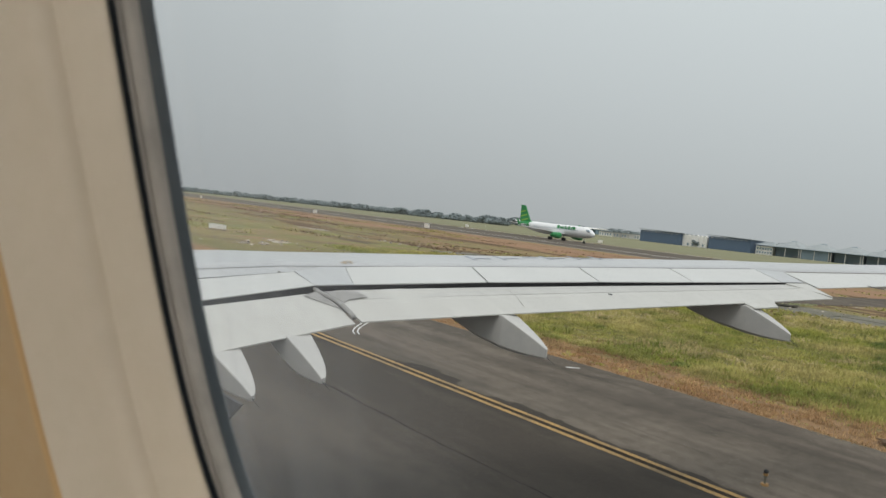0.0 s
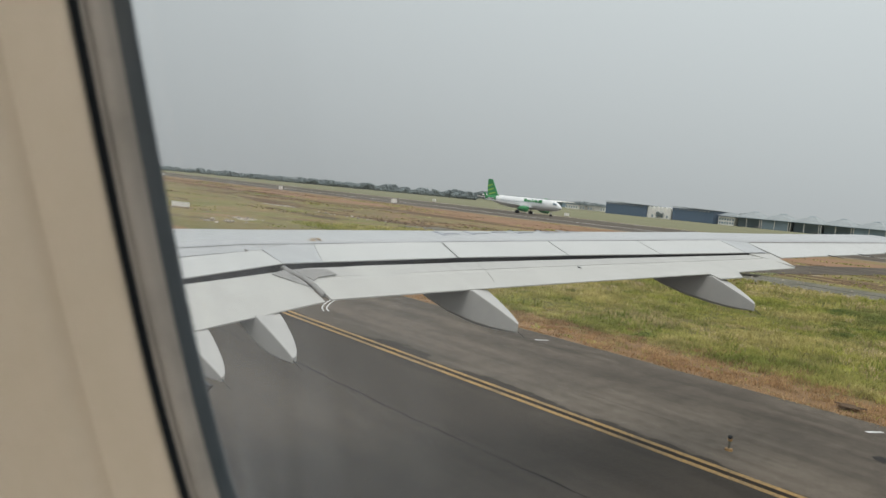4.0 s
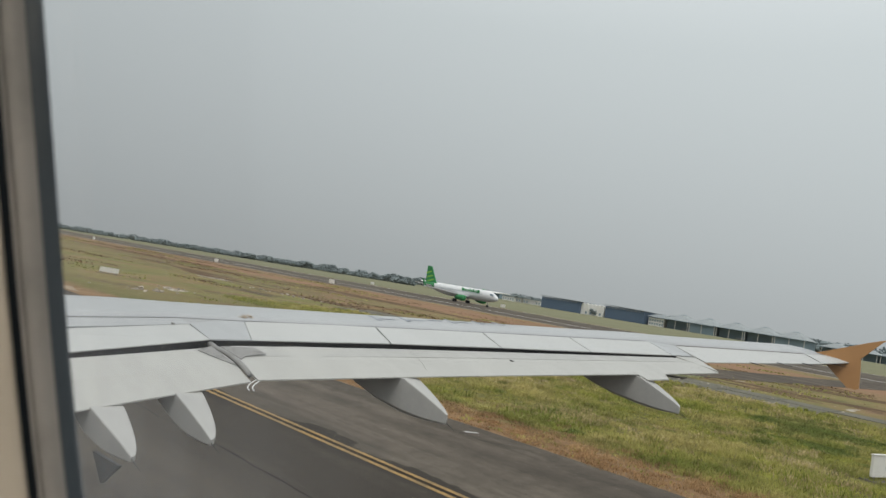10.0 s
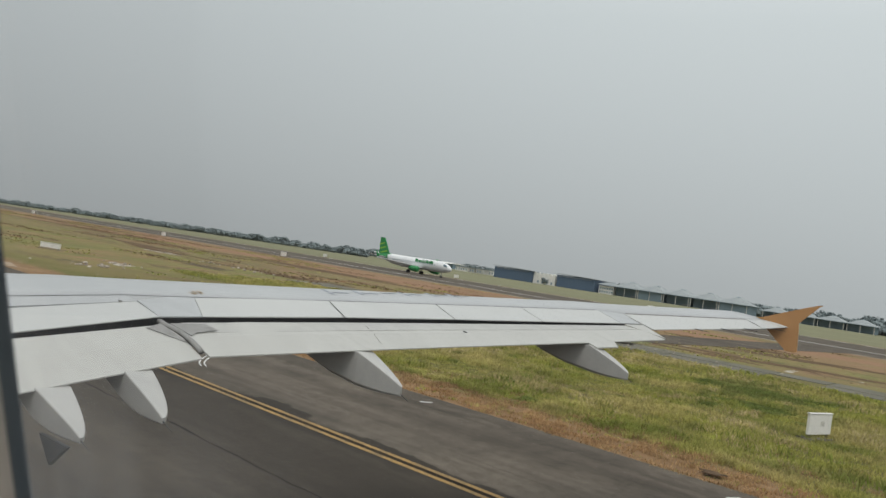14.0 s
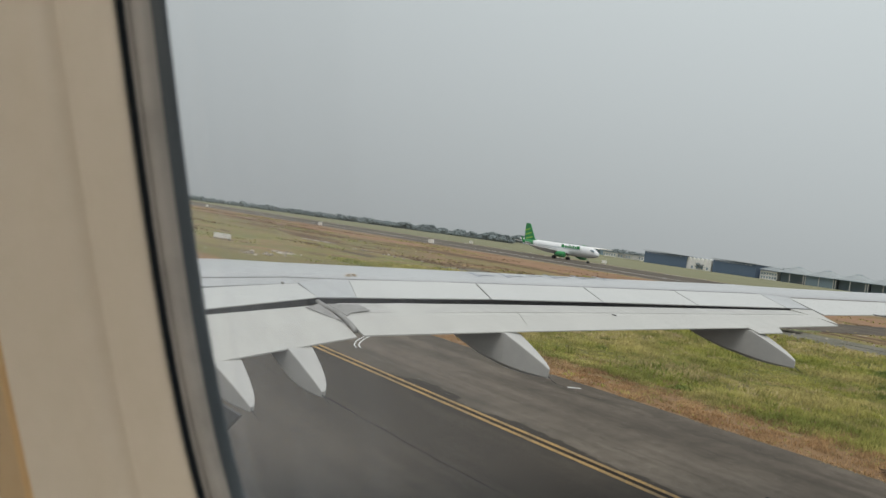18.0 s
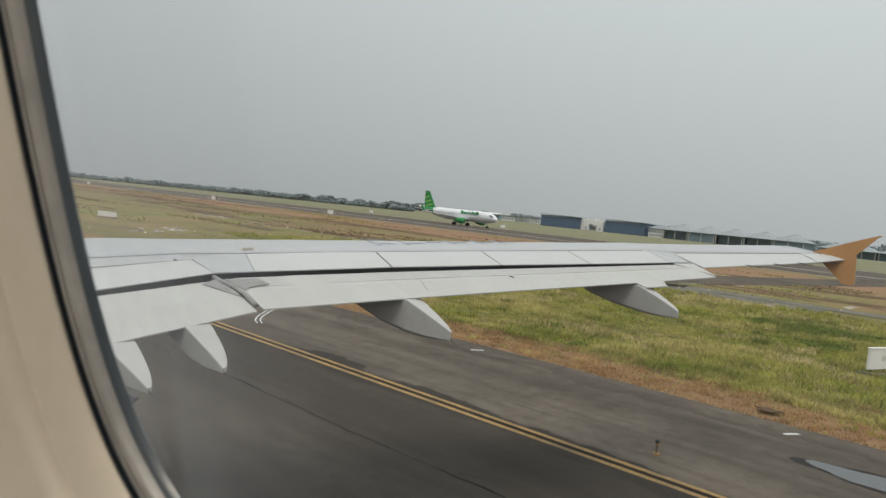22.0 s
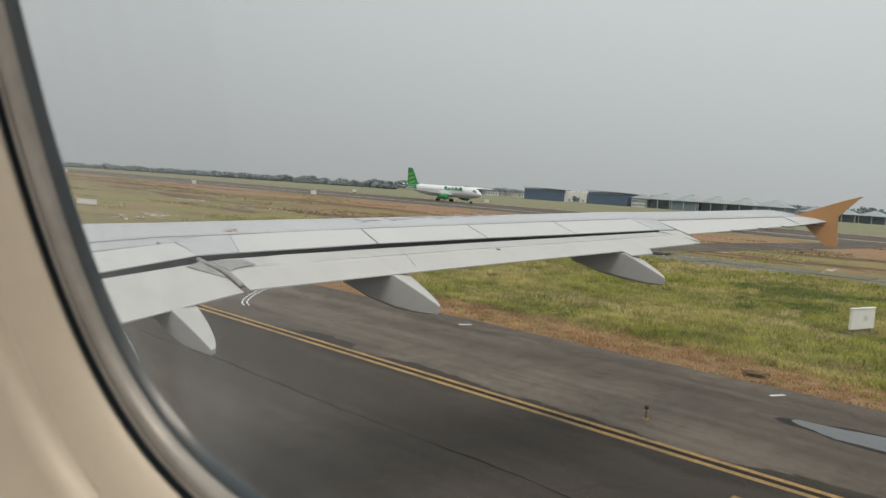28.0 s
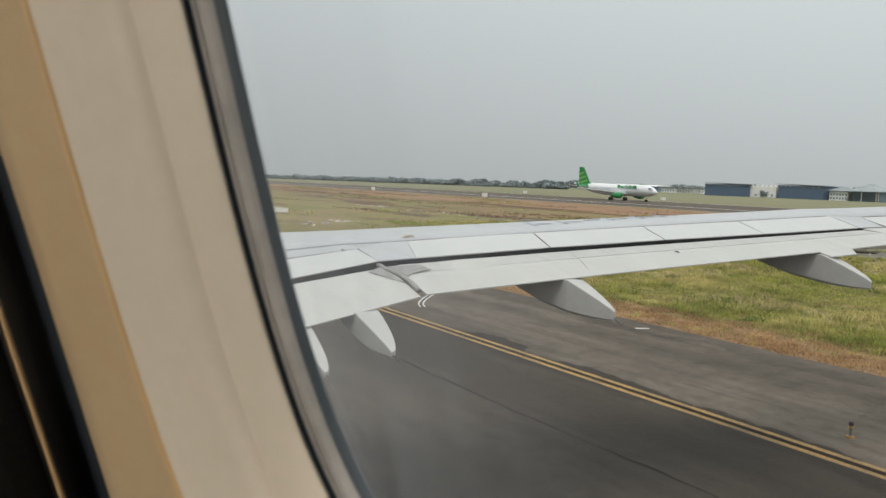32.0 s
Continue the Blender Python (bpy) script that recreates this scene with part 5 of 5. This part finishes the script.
tufts("dry_grass", 3600, (22.0, 70), (10, 42), 0.20, M_PALEGRASS, "pale dry grass fringe along the side taxiway", 29, 1.4, 6, 0.24, 0.02, keep=fringe)

# rough clumps over the open field towards the runway
def rough(p, s):
    return p + 0.5 * s > 62 and not 57.5 < p < 66 and noise.noise(Vector((p * 0.07, s * 0.035, 21))) + 0.5 * noise.noise(Vector((p * 0.25, s * 0.12, 26))) > 0.18


def churned(p, s):
    return p + 0.5 * s > 62 and not 57.5 < p < 66 and noise.noise(Vector((p * 0.09, s * 0.025, 2))) + 0.5 * noise.noise(Vector((p * 0.3, s * 0.09, 6))) > 0.27


M_ROUGH = banded("rough field grass", blades((0.33, 0.33, 0.10), (0.42, 0.35, 0.15), (0.22, 0.23, 0.06)))
M_SCRUB = banded("brown churned scrub", blades((0.22, 0.145, 0.085), (0.32, 0.21, 0.12), (0.13, 0.10, 0.055)))
tufts("rough_grass", 3000, (27, 136), (14, 330), 0.12, M_ROUGH, "rough olive and brown grass across the airfield", 41, 1.0, 4, 1.3, 0.11, 0.9, keep=rough)
tufts("scrub", 2400, (30, 136), (14, 330), 0.12, M_SCRUB, "brown churned tussocks across the airfield", 42, 1.0, 4, 1.5, 0.13, keep=churned)

# ---- far field: markers along the runway ----
far_marker = ground_thing("runway_marker", 134, 229, "white marker board beside the runway", "board", "runway markers")
bm = bmesh.new()
box(bm, -0.2, 0.2, -1.1, 1.1, 0.25, 1.45, 0.05)
local(far_marker, "panel", bm, M_BOARD)
for y in (-0.8, 0.8):
    bm = bmesh.new()
    box(bm, -0.08, 0.08, y - 0.08, y + 0.08, -0.05, 0.26)
    local(far_marker, "foot", bm, M_CONC)
for p, s_ in ((135, 345), (228, 250.4), (232, 174.2), (230, 90), (135, 163)):
    copy_thing(far_marker, Matrix.Translation(G(p, s_)) @ Matrix.Rotation(-PHI, 4, 'Z'))

# ---- hangars ----
EYE = Vector((1.5, -5.93, 4.45))


def at_bearing(b, p):
    """The place on the line p metres off the track that lies at bearing b from the window."""
    c, s_ = math.cos(radians(b)), math.sin(radians(b))
    d = (p - (EYE.x * math.cos(PHI) - EYE.y * math.sin(PHI))) / (c * math.cos(PHI) - s_ * math.sin(PHI))
    v = Vector((EYE.x + d * c, EYE.y + d * s_, 0))
    return v.x * math.sin(PHI) + v.y * math.cos(PHI)


def hangar(b0, b1, p, h, label):
    s1, s0 = at_bearing(b0, p), at_bearing(b1, p)
    w = s1 - s0
    ob = ground_thing("hangar", p, s0, label, "hangar", "blue hangars")
    bm = bmesh.new()
    box(bm, 0.6, 48, 0.4, w - 0.4, 0, h - 1.2)
    local(ob, "wall", bm, M_SHEET)
    n = 12
    me = None
    for i in range(n):
        bm = bmesh.new()
        box(bm, 0.25, 0.5, w * i / n + 0.2, w * (i + 1) / n - 0.05, 0.1, h - 3.2, 0.05)
        local(ob, "door_leaf", bm, M_SHEET)
    bm = bmesh.new()
    box(bm, -0.1, 0.55, 0.2, w - 0.2, h - 3.1, h - 1.3)
    local(ob, "lintel", bm, M_SHEET)
    for i in range(9):
        bm = bmesh.new()
        box(bm, -0.25, -0.1, w * (i + 0.7) / 10 + 1, w * (i + 0.7) / 10 + 3.4, h - 2.7, h - 2.2)
        local(ob, "vent", bm, M_PALE)
    bm = bmesh.new()
    plate(bm, [(-1.2, -1.5, h - 0.6), (-1.2, w + 1.5, h + 0.3), (50, w + 1.5, h - 0.1), (50, -1.5, h - 1.2)], 0.5)
    local(ob, "roof", bm, M_ROOFG, "grey metal roof with a deep overhang")
    return ob


hangar(29.32, 26.30, 700, 14.0, "long dark blue metal hangar with grey roof")
hangar(24.34, 21.4, 700, 14.4, "long dark blue metal hangar with grey roof")

# white saw-tooth building between them
s1, s0 = at_bearing(26.2, 704), at_bearing(24.42, 704)
ob = ground_thing("white_building", 704, s0, "white building with a saw-tooth front between the hangars", "building")
w = s1 - s0
bm = bmesh.new()
box(bm, 2, 40, 0, w, 0, 11.2)
local(ob, "wall", bm, M_PALE)
for i in range(6):
    bm = bmesh.new()
    y0, y1 = w * i / 6 + 0.15, w * (i + 1) / 6 - 0.15
    a = [(0, y0, 0), (0, y1, 0), (0, y1, 11.4), (0, (y0 + y1) / 2, 12.9), (0, y0, 11.4)]
    loft(bm, [a, [(x + 2, y, z) for x, y, z in a]])
    local(ob, "gable_panel", bm, M_BOARD)
for i in range(4):
    bm = bmesh.new()
    box(bm, -0.06, 0.04, w * (i + 0.6) / 5, w * (i + 0.6) / 5 + 2.2, 1.0, 3.6)
    local(ob, "door", bm, M_SHADE)

# lower pale office and open sheds with hip roofs
def shed(s_, p, w, depth, eave, peak, label, closed=False, group="open sheds"):
    ob = ground_thing("aircraft_shed", p, s_, label, "shed", group)
    bm = bmesh.new()
    e = 1.2
    r = [bm.verts.new(v) for v in ((-e, -e, eave), (-e, w + e, eave), (depth, w + e, eave), (depth, -e, eave))]
    t = [bm.verts.new(v) for v in ((depth * 0.42, w * 0.44, peak), (depth * 0.42, w * 0.56, peak), (depth * 0.6, w * 0.56, peak), (depth * 0.6, w * 0.44, peak))]
    bm.faces.new(t)
    bm.faces.new(r[::-1])
    for i in range(4):
        j = (i + 1) % 4
        bm.faces.new((r[i], r[j], t[j], t[i]))
    local(ob, "roof", bm, M_SHEDROOF, "pale grey hipped metal roof")
    bm = bmesh.new()
    box(bm, depth * 0.42, depth * 0.6, w * 0.43, w * 0.57, peak + 0.02, peak + 0.4)
    local(ob, "ridge_vent", bm, M_SHADE)
    bm = bmesh.new()
    box(bm, -e - 0.05, -e + 0.4, -e, w + e, eave - 0.5, eave - 0.03)
    local(ob, "fascia", bm, M_GLOOM)
    for y in (0.2, w * 0.5, w - 0.8):
        bm = bmesh.new()
        box(bm, -0.4, 0.2, y, y + 0.6, 0, eave - 0.5)
        local(ob, "post", bm, M_PALE)
    # solid block instead of an open inside, shade and haze in its colour
    bm = bmesh.new()
    box(bm, (0.5 if closed else depth * 0.22), depth - 0.5, 0.5, w - 0.5, 0, eave - 0.2)
    local(ob, "gloom_block", bm, M_GLOOM)
    if not closed:
        for k in range(3):
            bm = bmesh.new()
            box(bm, 6 + 3 * k, 9 + 3 * k, w * (0.12 + 0.28 * k), w * (0.12 + 0.28 * k) + 5.5, 0, 2.2 + 0.5 * k, 0.2)
            local(ob, "stored_crate", bm, M_ROOFG if k != 1 else M_PALE)
    return ob


sA = at_bearing(21.2, 702)
step = 27.5
ob = ground_thing("office_block", 706, sA - 18, "low pale office with a row of windows by the hangar", "building")
bm = bmesh.new()
box(bm, 0, 20, 0, 17.5, 0, 8.6)
local(ob, "wall", bm, M_BOARD)
for i in range(6):
    for z in (1.2, 4.8):
        bm = bmesh.new()
        box(bm, -0.08, 0.05, 1.0 + 2.75 * i, 2.7 + 2.75 * i, z, z + 2.0)
        local(ob, "window", bm, M_SHADE)
bm = bmesh.new()
plate(bm, [(-2, -1, 9.2), (-2, 18.5, 9.6), (12, 14, 13.0), (12, 4, 12.8)], 0.3)
local(ob, "roof", bm, M_ROOFG)
for k in range(5):
    shed(sA - 18 - step * (k + 1), 702, step - 1.0, 34, 9.4, 15.8, "open aircraft shed with grey hipped roof and pale posts", closed=(k in (1, 4)))
for k in range(4):
    shed(sA - 18 - step * 5 - 24.5 * (k + 1), 745, 22.5, 26, 7.2, 12.0, "smaller open shed with grey hipped roof")

# long terminal roof and pale buildings further off
s1, s0 = at_bearing(39.0, 1150), at_bearing(32.7, 1150)
ob = ground_thing("terminal_building", 1150, s0, "long low terminal with a pale curved roof", "terminal")
w = s1 - s0
bm = bmesh.new()
box(bm, 6, 40, 2, w - 4, 0, 9.5)
local(ob, "wall", bm, M_SHADE)
bm = bmesh.new()
rings = []
for i in range(13):
    y = w * i / 12
    z = 12.0 + 0.9 * (i / 12) ** 2
    rings.append([(-2, y, z - 1.9), (0, y, z - 0.5), (20, y, z + 0.3), (46, y, z - 0.8), (46, y, z - 1.9)])
loft(bm, rings)
local(ob, "roof", bm, M_BOARD, "long pale roof")
for i in range(22):
    bm = bmesh.new()
    box(bm, 3, 4, w * i / 22 + 1, w * i / 22 + 2, 0, 10.2)
    local(ob, "column", bm, M_SHADE)
rb = random.Random(8)
b = 32.4
while b > 29.7:
    p = rb.uniform(900, 1080)
    sa = at_bearing(b, p)
    ob = ground_thing("distant_building", p, sa, "small pale flat-roofed building by the apron", "building", "apron buildings")
    ww, hh = rb.uniform(14, 26), rb.uniform(6, 11)
    bm = bmesh.new()
    box(bm, 0, 15, -ww, 0, 0, hh)
    local(ob, "wall", bm, M_PALE if rb.random() < 0.7 else M_BOARD)
    bm = bmesh.new()
    box(bm, -1, 16, -ww - 1, 1, hh, hh + 0.8)
    local(ob, "roof", bm, M_ROOFG)
    for i in range(int(ww // 5)):
        bm = bmesh.new()
        box(bm, -0.1, 0.05, -3.6 - 5 * i, -1.4 - 5 * i, 1.5, min(hh - 1, 4.8))
        local(ob, "window", bm, M_SHADE)
    b -= rb.uniform(0.5, 0.8)
s1 = at_bearing(3.2, 930)
ob = ground_thing("apron_office", 930, s1 - 80, "long low white office beyond the runway", "building")
bm = bmesh.new()
box(bm, 0, 20, 0, 78, 0, 9)
local(ob, "wall", bm, M_BOARD)
bm = bmesh.new()
box(bm, -1.5, 22, -1.5, 79.5, 9, 10.4)
local(ob, "roof", bm, M_ROOFG)
for i in range(12):
    bm = bmesh.new()
    box(bm, -0.1, 0.05, 2 + 6.3 * i, 5.4 + 6.3 * i, 3, 6.5)
    local(ob, "window", bm, M_SHADE)


# ---- trees ----
def crown_mesh(seed, lumps, rx, ry, rz, fine=2):
    r = random.Random(seed)
    bm = bmesh.new()
    for _ in range(lumps):
        a, u = r.uniform(0, 6.28), r.random() ** 0.5
        c = Vector((rx * 0.75 * u * math.cos(a), ry * 0.75 * u * math.sin(a), rz * r.uniform(-0.45, 0.55) * (1 - 0.4 * u)))
        k = r.uniform(0.22, 0.42)
        got = bmesh.ops.create_icosphere(bm, subdivisions=fine, radius=1, matrix=Matrix.Translation(c) @ Matrix.Diagonal((rx * k, ry * k, rz * k * 1.1, 1)))
        for v in got["verts"]:
            v.co += (v.co - c) * noise.noise(v.co * (1.7 / max(1, rx * 0.25)) + Vector((seed, 0, 0))) * 0.55
    # loose leaf clumps that break the outline
    for _ in range(lumps * 10):
        a, e = r.uniform(0, 6.28), r.uniform(-0.4, 1.4)
        c = Vector((rx * math.cos(a) * math.cos(e), ry * math.sin(a) * math.cos(e), rz * 0.8 * math.sin(e))) * r.uniform(0.7, 1.02)
        q = Euler((r.uniform(0, 6), r.uniform(0, 6), r.uniform(0, 6))).to_matrix()
        z = rx * r.uniform(0.05, 0.12)
        vs = [bm.verts.new(c + q @ Vector(t) * z) for t in ((-1, -0.6, 0), (1, -0.5, 0.2), (0.8, 0.7, 0), (-0.7, 0.6, -0.2))]
        bm.faces.new(vs)
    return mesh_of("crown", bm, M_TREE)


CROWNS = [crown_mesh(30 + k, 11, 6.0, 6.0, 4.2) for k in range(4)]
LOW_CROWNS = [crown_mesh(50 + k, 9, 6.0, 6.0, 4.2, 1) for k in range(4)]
TRUNKS = []
for k in range(2):
    bm = bmesh.new()
    cyl(bm, 0.45, 0.28, 5.0, (0, 0, 0), 8)
    for a in (0.4, 2.5, 4.6):
        cyl(bm, 0.2, 0.08, 3.2, (0, 0, 3.6), 6, Matrix.Rotation(a, 4, 'Z') @ Matrix.Rotation(0.7, 4, 'Y'))
    TRUNKS.append(mesh_of("trunk", bm, M_BARK))
rt = random.Random(17)


def tree(b, p, h, wide=1.0):
    s_ = at_bearing(b, p)
    ob = ground_thing("tree", p, s_, "broad dark green tree on the far side of the airfield", "tree", "airfield trees", turn=rt.uniform(0, 360))
    k = h / 10.0
    t = new("trunk", rt.choice(TRUNKS))
    t.parent = ob
    t.matrix_local = Matrix.Diagonal((k, k, k * 0.95, 1))
    c = new("crown", rt.choice(CROWNS))
    c.parent = ob
    c.matrix_local = Matrix.Translation((0, 0, 5.2 * k)) @ Matrix.Diagonal((k * wide, k * wide, k * 1.15, 1))
    return ob


for b, p, h in ((48.1, 1240, 17), (46.1, 1230, 18), (45.2, 1230, 15), (41.2, 1190, 20), (38.9, 1190, 21), (38.2, 1190, 18), (57.2, 1180, 14), (63.9, 1120, 15), (52.4, 1200, 15), (48.5, 1250, 15), (46.8, 1250, 15), (47.6, 1300, 12), (45.4, 1300, 12), (43.9, 1320, 11), (41.6, 1200, 17), (40.9, 1200, 19), (40.1, 1190, 18), (39.5, 1180, 16), (42.6, 1240, 13), (37.9, 1290, 15),
                (36.1, 1290, 16), (34.7, 1290, 15), (33.9, 1290, 16), (31.3, 1120, 14), (30.2, 1100, 15), (29.6, 1080, 14), (60.2, 1150, 12), (58.7, 1180, 13), (55.2, 1200, 12), (53.0, 1200, 13), (51.2, 1230, 13), (50.0, 1250, 12), (62.5, 1150, 12), (64.3, 1120, 13), (25.2, 705, 8)):
    near = b > 39.5
    tree(b, 920 * math.cos(radians(b) + PHI) if near else p, h * (0.62 - 0.008 * max(0.0, b - 45)) if near else h, rt.uniform(1.0, 1.5))


def wood(name, n, b_range, p_of, h_range, label, seed):
    r = random.Random(seed)
    vs, fs = [], []
    for _ in range(n):
        b = r.uniform(*b_range)
        p = p_of(b, r)
        s_ = at_bearing(b, p)
        h = r.uniform(*h_range) * (1 + 0.45 * noise.noise(Vector((b * 1.7, seed, 0))) + 0.45 * noise.noise(Vector((b * 5.1, seed, 2)))) * (0.75 + 0.6 * r.random() ** 3) * (1 - 0.014 * max(0.0, b - 45))
        me = r.choice(LOW_CROWNS)
        a = r.uniform(0, 6.28)
        m = Matrix.Translation(G(p, s_, h * 0.34)) @ Matrix.Rotation(a, 4, 'Z') @ Matrix.Diagonal((h / 9, h / 9, h / 8.5, 1))
        o = len(vs)
        vs += [m @ v.co for v in me.vertices]
        fs += [tuple(o + i for i in f.vertices) for f in me.polygons]
    me = bpy.data.meshes.new(name)
    me.from_pydata(vs, [], fs)
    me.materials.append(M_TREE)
    return tagged(new(name, me), label, "woods", kind="stuff")


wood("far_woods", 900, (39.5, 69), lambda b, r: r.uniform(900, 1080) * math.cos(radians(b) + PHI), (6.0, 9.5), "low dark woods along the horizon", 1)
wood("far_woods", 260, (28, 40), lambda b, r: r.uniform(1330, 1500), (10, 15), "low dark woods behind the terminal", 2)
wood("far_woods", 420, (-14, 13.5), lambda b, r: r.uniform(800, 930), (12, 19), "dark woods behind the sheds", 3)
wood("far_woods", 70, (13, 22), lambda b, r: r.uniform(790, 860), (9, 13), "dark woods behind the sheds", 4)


# ---- airliner on the runway ----
def airliner(p, s_nose, label):
    ob = thing("airliner", Matrix.Translation(G(p, s_nose)) @ Matrix.Rotation(-PHI - math.pi / 2, 4, 'Z'), label, "airliner")
    # local x runs forward from the nose (0) to the tail (-37.6)
    bm = bmesh.new()
    rings = []
    for x, r, dz in ((0, 0.12, -0.55), (-0.6, 0.75, -0.45), (-1.6, 1.25, -0.25), (-3.2, 1.75, -0.06), (-5.5, 1.97, 0), (-24, 1.97, 0), (-29, 1.62, 0.32), (-33, 1.05, 0.75), (-36.5, 0.42, 1.15), (-37.5, 0.18, 1.25)):
        rings.append([(x, r * math.cos(a), 3.75 + dz + r * 1.02 * math.sin(a)) for a in (2 * math.pi * k / 20 for k in range(20))])
    loft(bm, rings)
    local(ob, "fuselage", bm, M_PLANE, "white fuselage", True)
    bm = bmesh.new()
    f = [(-29.5, 5.2), (-31.2, 6.3), (-34.4, 11.7), (-36.6, 11.8), (-36.4, 5.3)]
    loft(bm, [[(x, -0.18, z) for x, z in f], [(x, 0.18, z) for x, z in f]])
    local(ob, "tail_fin", bm, M_GREEN, "green tail fin with lime bands")
    for k in range(3):
        bm = bmesh.new()
        z = 6.6 + 1.5 * k
        x = -32.0 - 0.85 * k
        q = [(x - 0.2, z), (x - 3.6 + 0.3 * k, z - 0.9), (x - 3.6 + 0.3 * k, z - 0.35), (x - 0.5, z + 0.45)]
        loft(bm, [[(a, -0.2, b) for a, b in q], [(a, 0.2, b) for a, b in q]])
        local(ob, "tail_band", bm, M_LIME)
    for sg in (-1, 1):
        bm = bmesh.new()
        q = [(-12.0, 1.5, 2.7), (-19.0, 16.8, 4.2), (-20.6, 17.0, 4.2), (-18.4, 6.3, 3.1), (-18.6, 1.5, 2.7)]
        plate(bm, [(x, y * sg, z) for x, y, z in q], 0.3)
        local(ob, "main_wing", bm, M_PLANE)
        bm = bmesh.new()
        q = [(-19.4, 4.25), (-20.6, 4.25), (-21.8, 6.4), (-21.2, 6.4)]
        loft(bm, [[(x, 16.9 * sg - 0.06, z) for x, z in q], [(x, 16.9 * sg + 0.06, z) for x, z in q]])
        local(ob, "winglet", bm, M_GREEN)
        bm = bmesh.new()
        q = [(-31.2, 0.8, 4.6), (-34.6, 6.1, 5.0), (-36.0, 6.2, 5.0), (-35.2, 0.8, 4.6)]
        plate(bm, [(x, y * sg, z) for x, y, z in q], 0.18)
        local(ob, "tailplane", bm, M_PLANE)
        bm = bmesh.new()
        rings = [[(x, 5.75 * sg + r * math.cos(a), 1.85 + r * math.sin(a)) for a in (2 * math.pi * k / 16 for k in range(16))] for x, r in ((-10.6, 0.92), (-10.9, 1.08), (-12.5, 1.12), (-14.2, 0.8), (-15.0, 0.5))]
        loft(bm, rings)
        local(ob, "engine", bm, M_GREEN, "green engine nacelle", True)
        bm = bmesh.new()
        box(bm, -17.2, -16.9, 3.7 * sg - 0.12, 3.7 * sg + 0.12, 0.5, 2.7)
        leg = local(ob, "main_gear", bm, M_PALE)
        for dy in (-0.45, 0.45):
            bm = bmesh.new()
            cyl(bm, 0.58, 0.58, 0.4, (-17.05, 3.7 * sg + dy + 0.2, 0.58), 14, Matrix.Rotation(math.pi / 2, 4, 'X'))
            local(leg, "tyre", bm, M_TYRE)
    bm = bmesh.new()
    box(bm, -4.55, -4.35, -0.09, 0.09, 0.4, 2.2)
    leg = local(ob, "nose_gear", bm, M_PALE)
    for dy in (-0.25, 0.25):
        bm = bmesh.new()
        cyl(bm, 0.38, 0.38, 0.24, (-4.45, dy + 0.12, 0.38), 12, Matrix.Rotation(math.pi / 2, 4, 'X'))
        local(leg, "tyre", bm, M_TYRE)
    for k in range(26):
        for sg in (-1,):
            bm = bmesh.new()
            x = -6.4 - 0.82 * k
            box(bm, x - 0.13, x + 0.13, sg * 1.985 - 0.02, sg * 1.985 + 0.02, 4.05, 4.42)
            local(ob, "cabin_window", bm, M_SHADE)
    bm = bmesh.new()
    q = [(-1.35, 4.25), (-2.75, 4.25), (-2.9, 4.75), (-2.1, 4.8)]
    for y in (-1.45,):
        loft(bm, [[(x, y - 0.02, z) for x, z in q], [(x, y + 0.6, z) for x, z in q]])
    local(ob, "cockpit_window", bm, M_SHADE)
    # plain green shapes along the fuselage
    for x, ww, hh in ((-7.4, 1.3, 1.7), (-9.0, 0.4, 1.3), (-9.75, 0.8, 1.7), (-10.9, 0.4, 1.3), (-11.65, 0.45, 1.8), (-12.5, 0.4, 1.3), (-13.25, 1.0, 1.2), (-14.6, 1.2, 1.8)):
        bm = bmesh.new()
        box(bm, x - ww, x, -2.03, -1.86, 4.42, 4.42 + hh * 0.6)
        local(ob, "livery_shape", bm, M_GREEN)
    # green sweep round the tail cone
    bm = bmesh.new()
    rings = []
    for x, r, dz in ((-30.2, 1.47, 0.45), (-33.2, 1.04, 0.77), (-36.2, 0.48, 1.12)):
        rings.append([(x - 0.9 * math.sin(t), r * 1.03 * math.cos(t), 3.75 + dz + r * 1.05 * math.sin(t)) for t in (2 * math.pi * k / 20 for k in range(20))])
    loft(bm, rings, cap=False)
    local(ob, "tail_sweep", bm, M_GREEN, "green sweep of paint", True)
    return ob


airliner(200, at_bearing(32.7, 200), "white airliner with green tail rolling on the far runway")
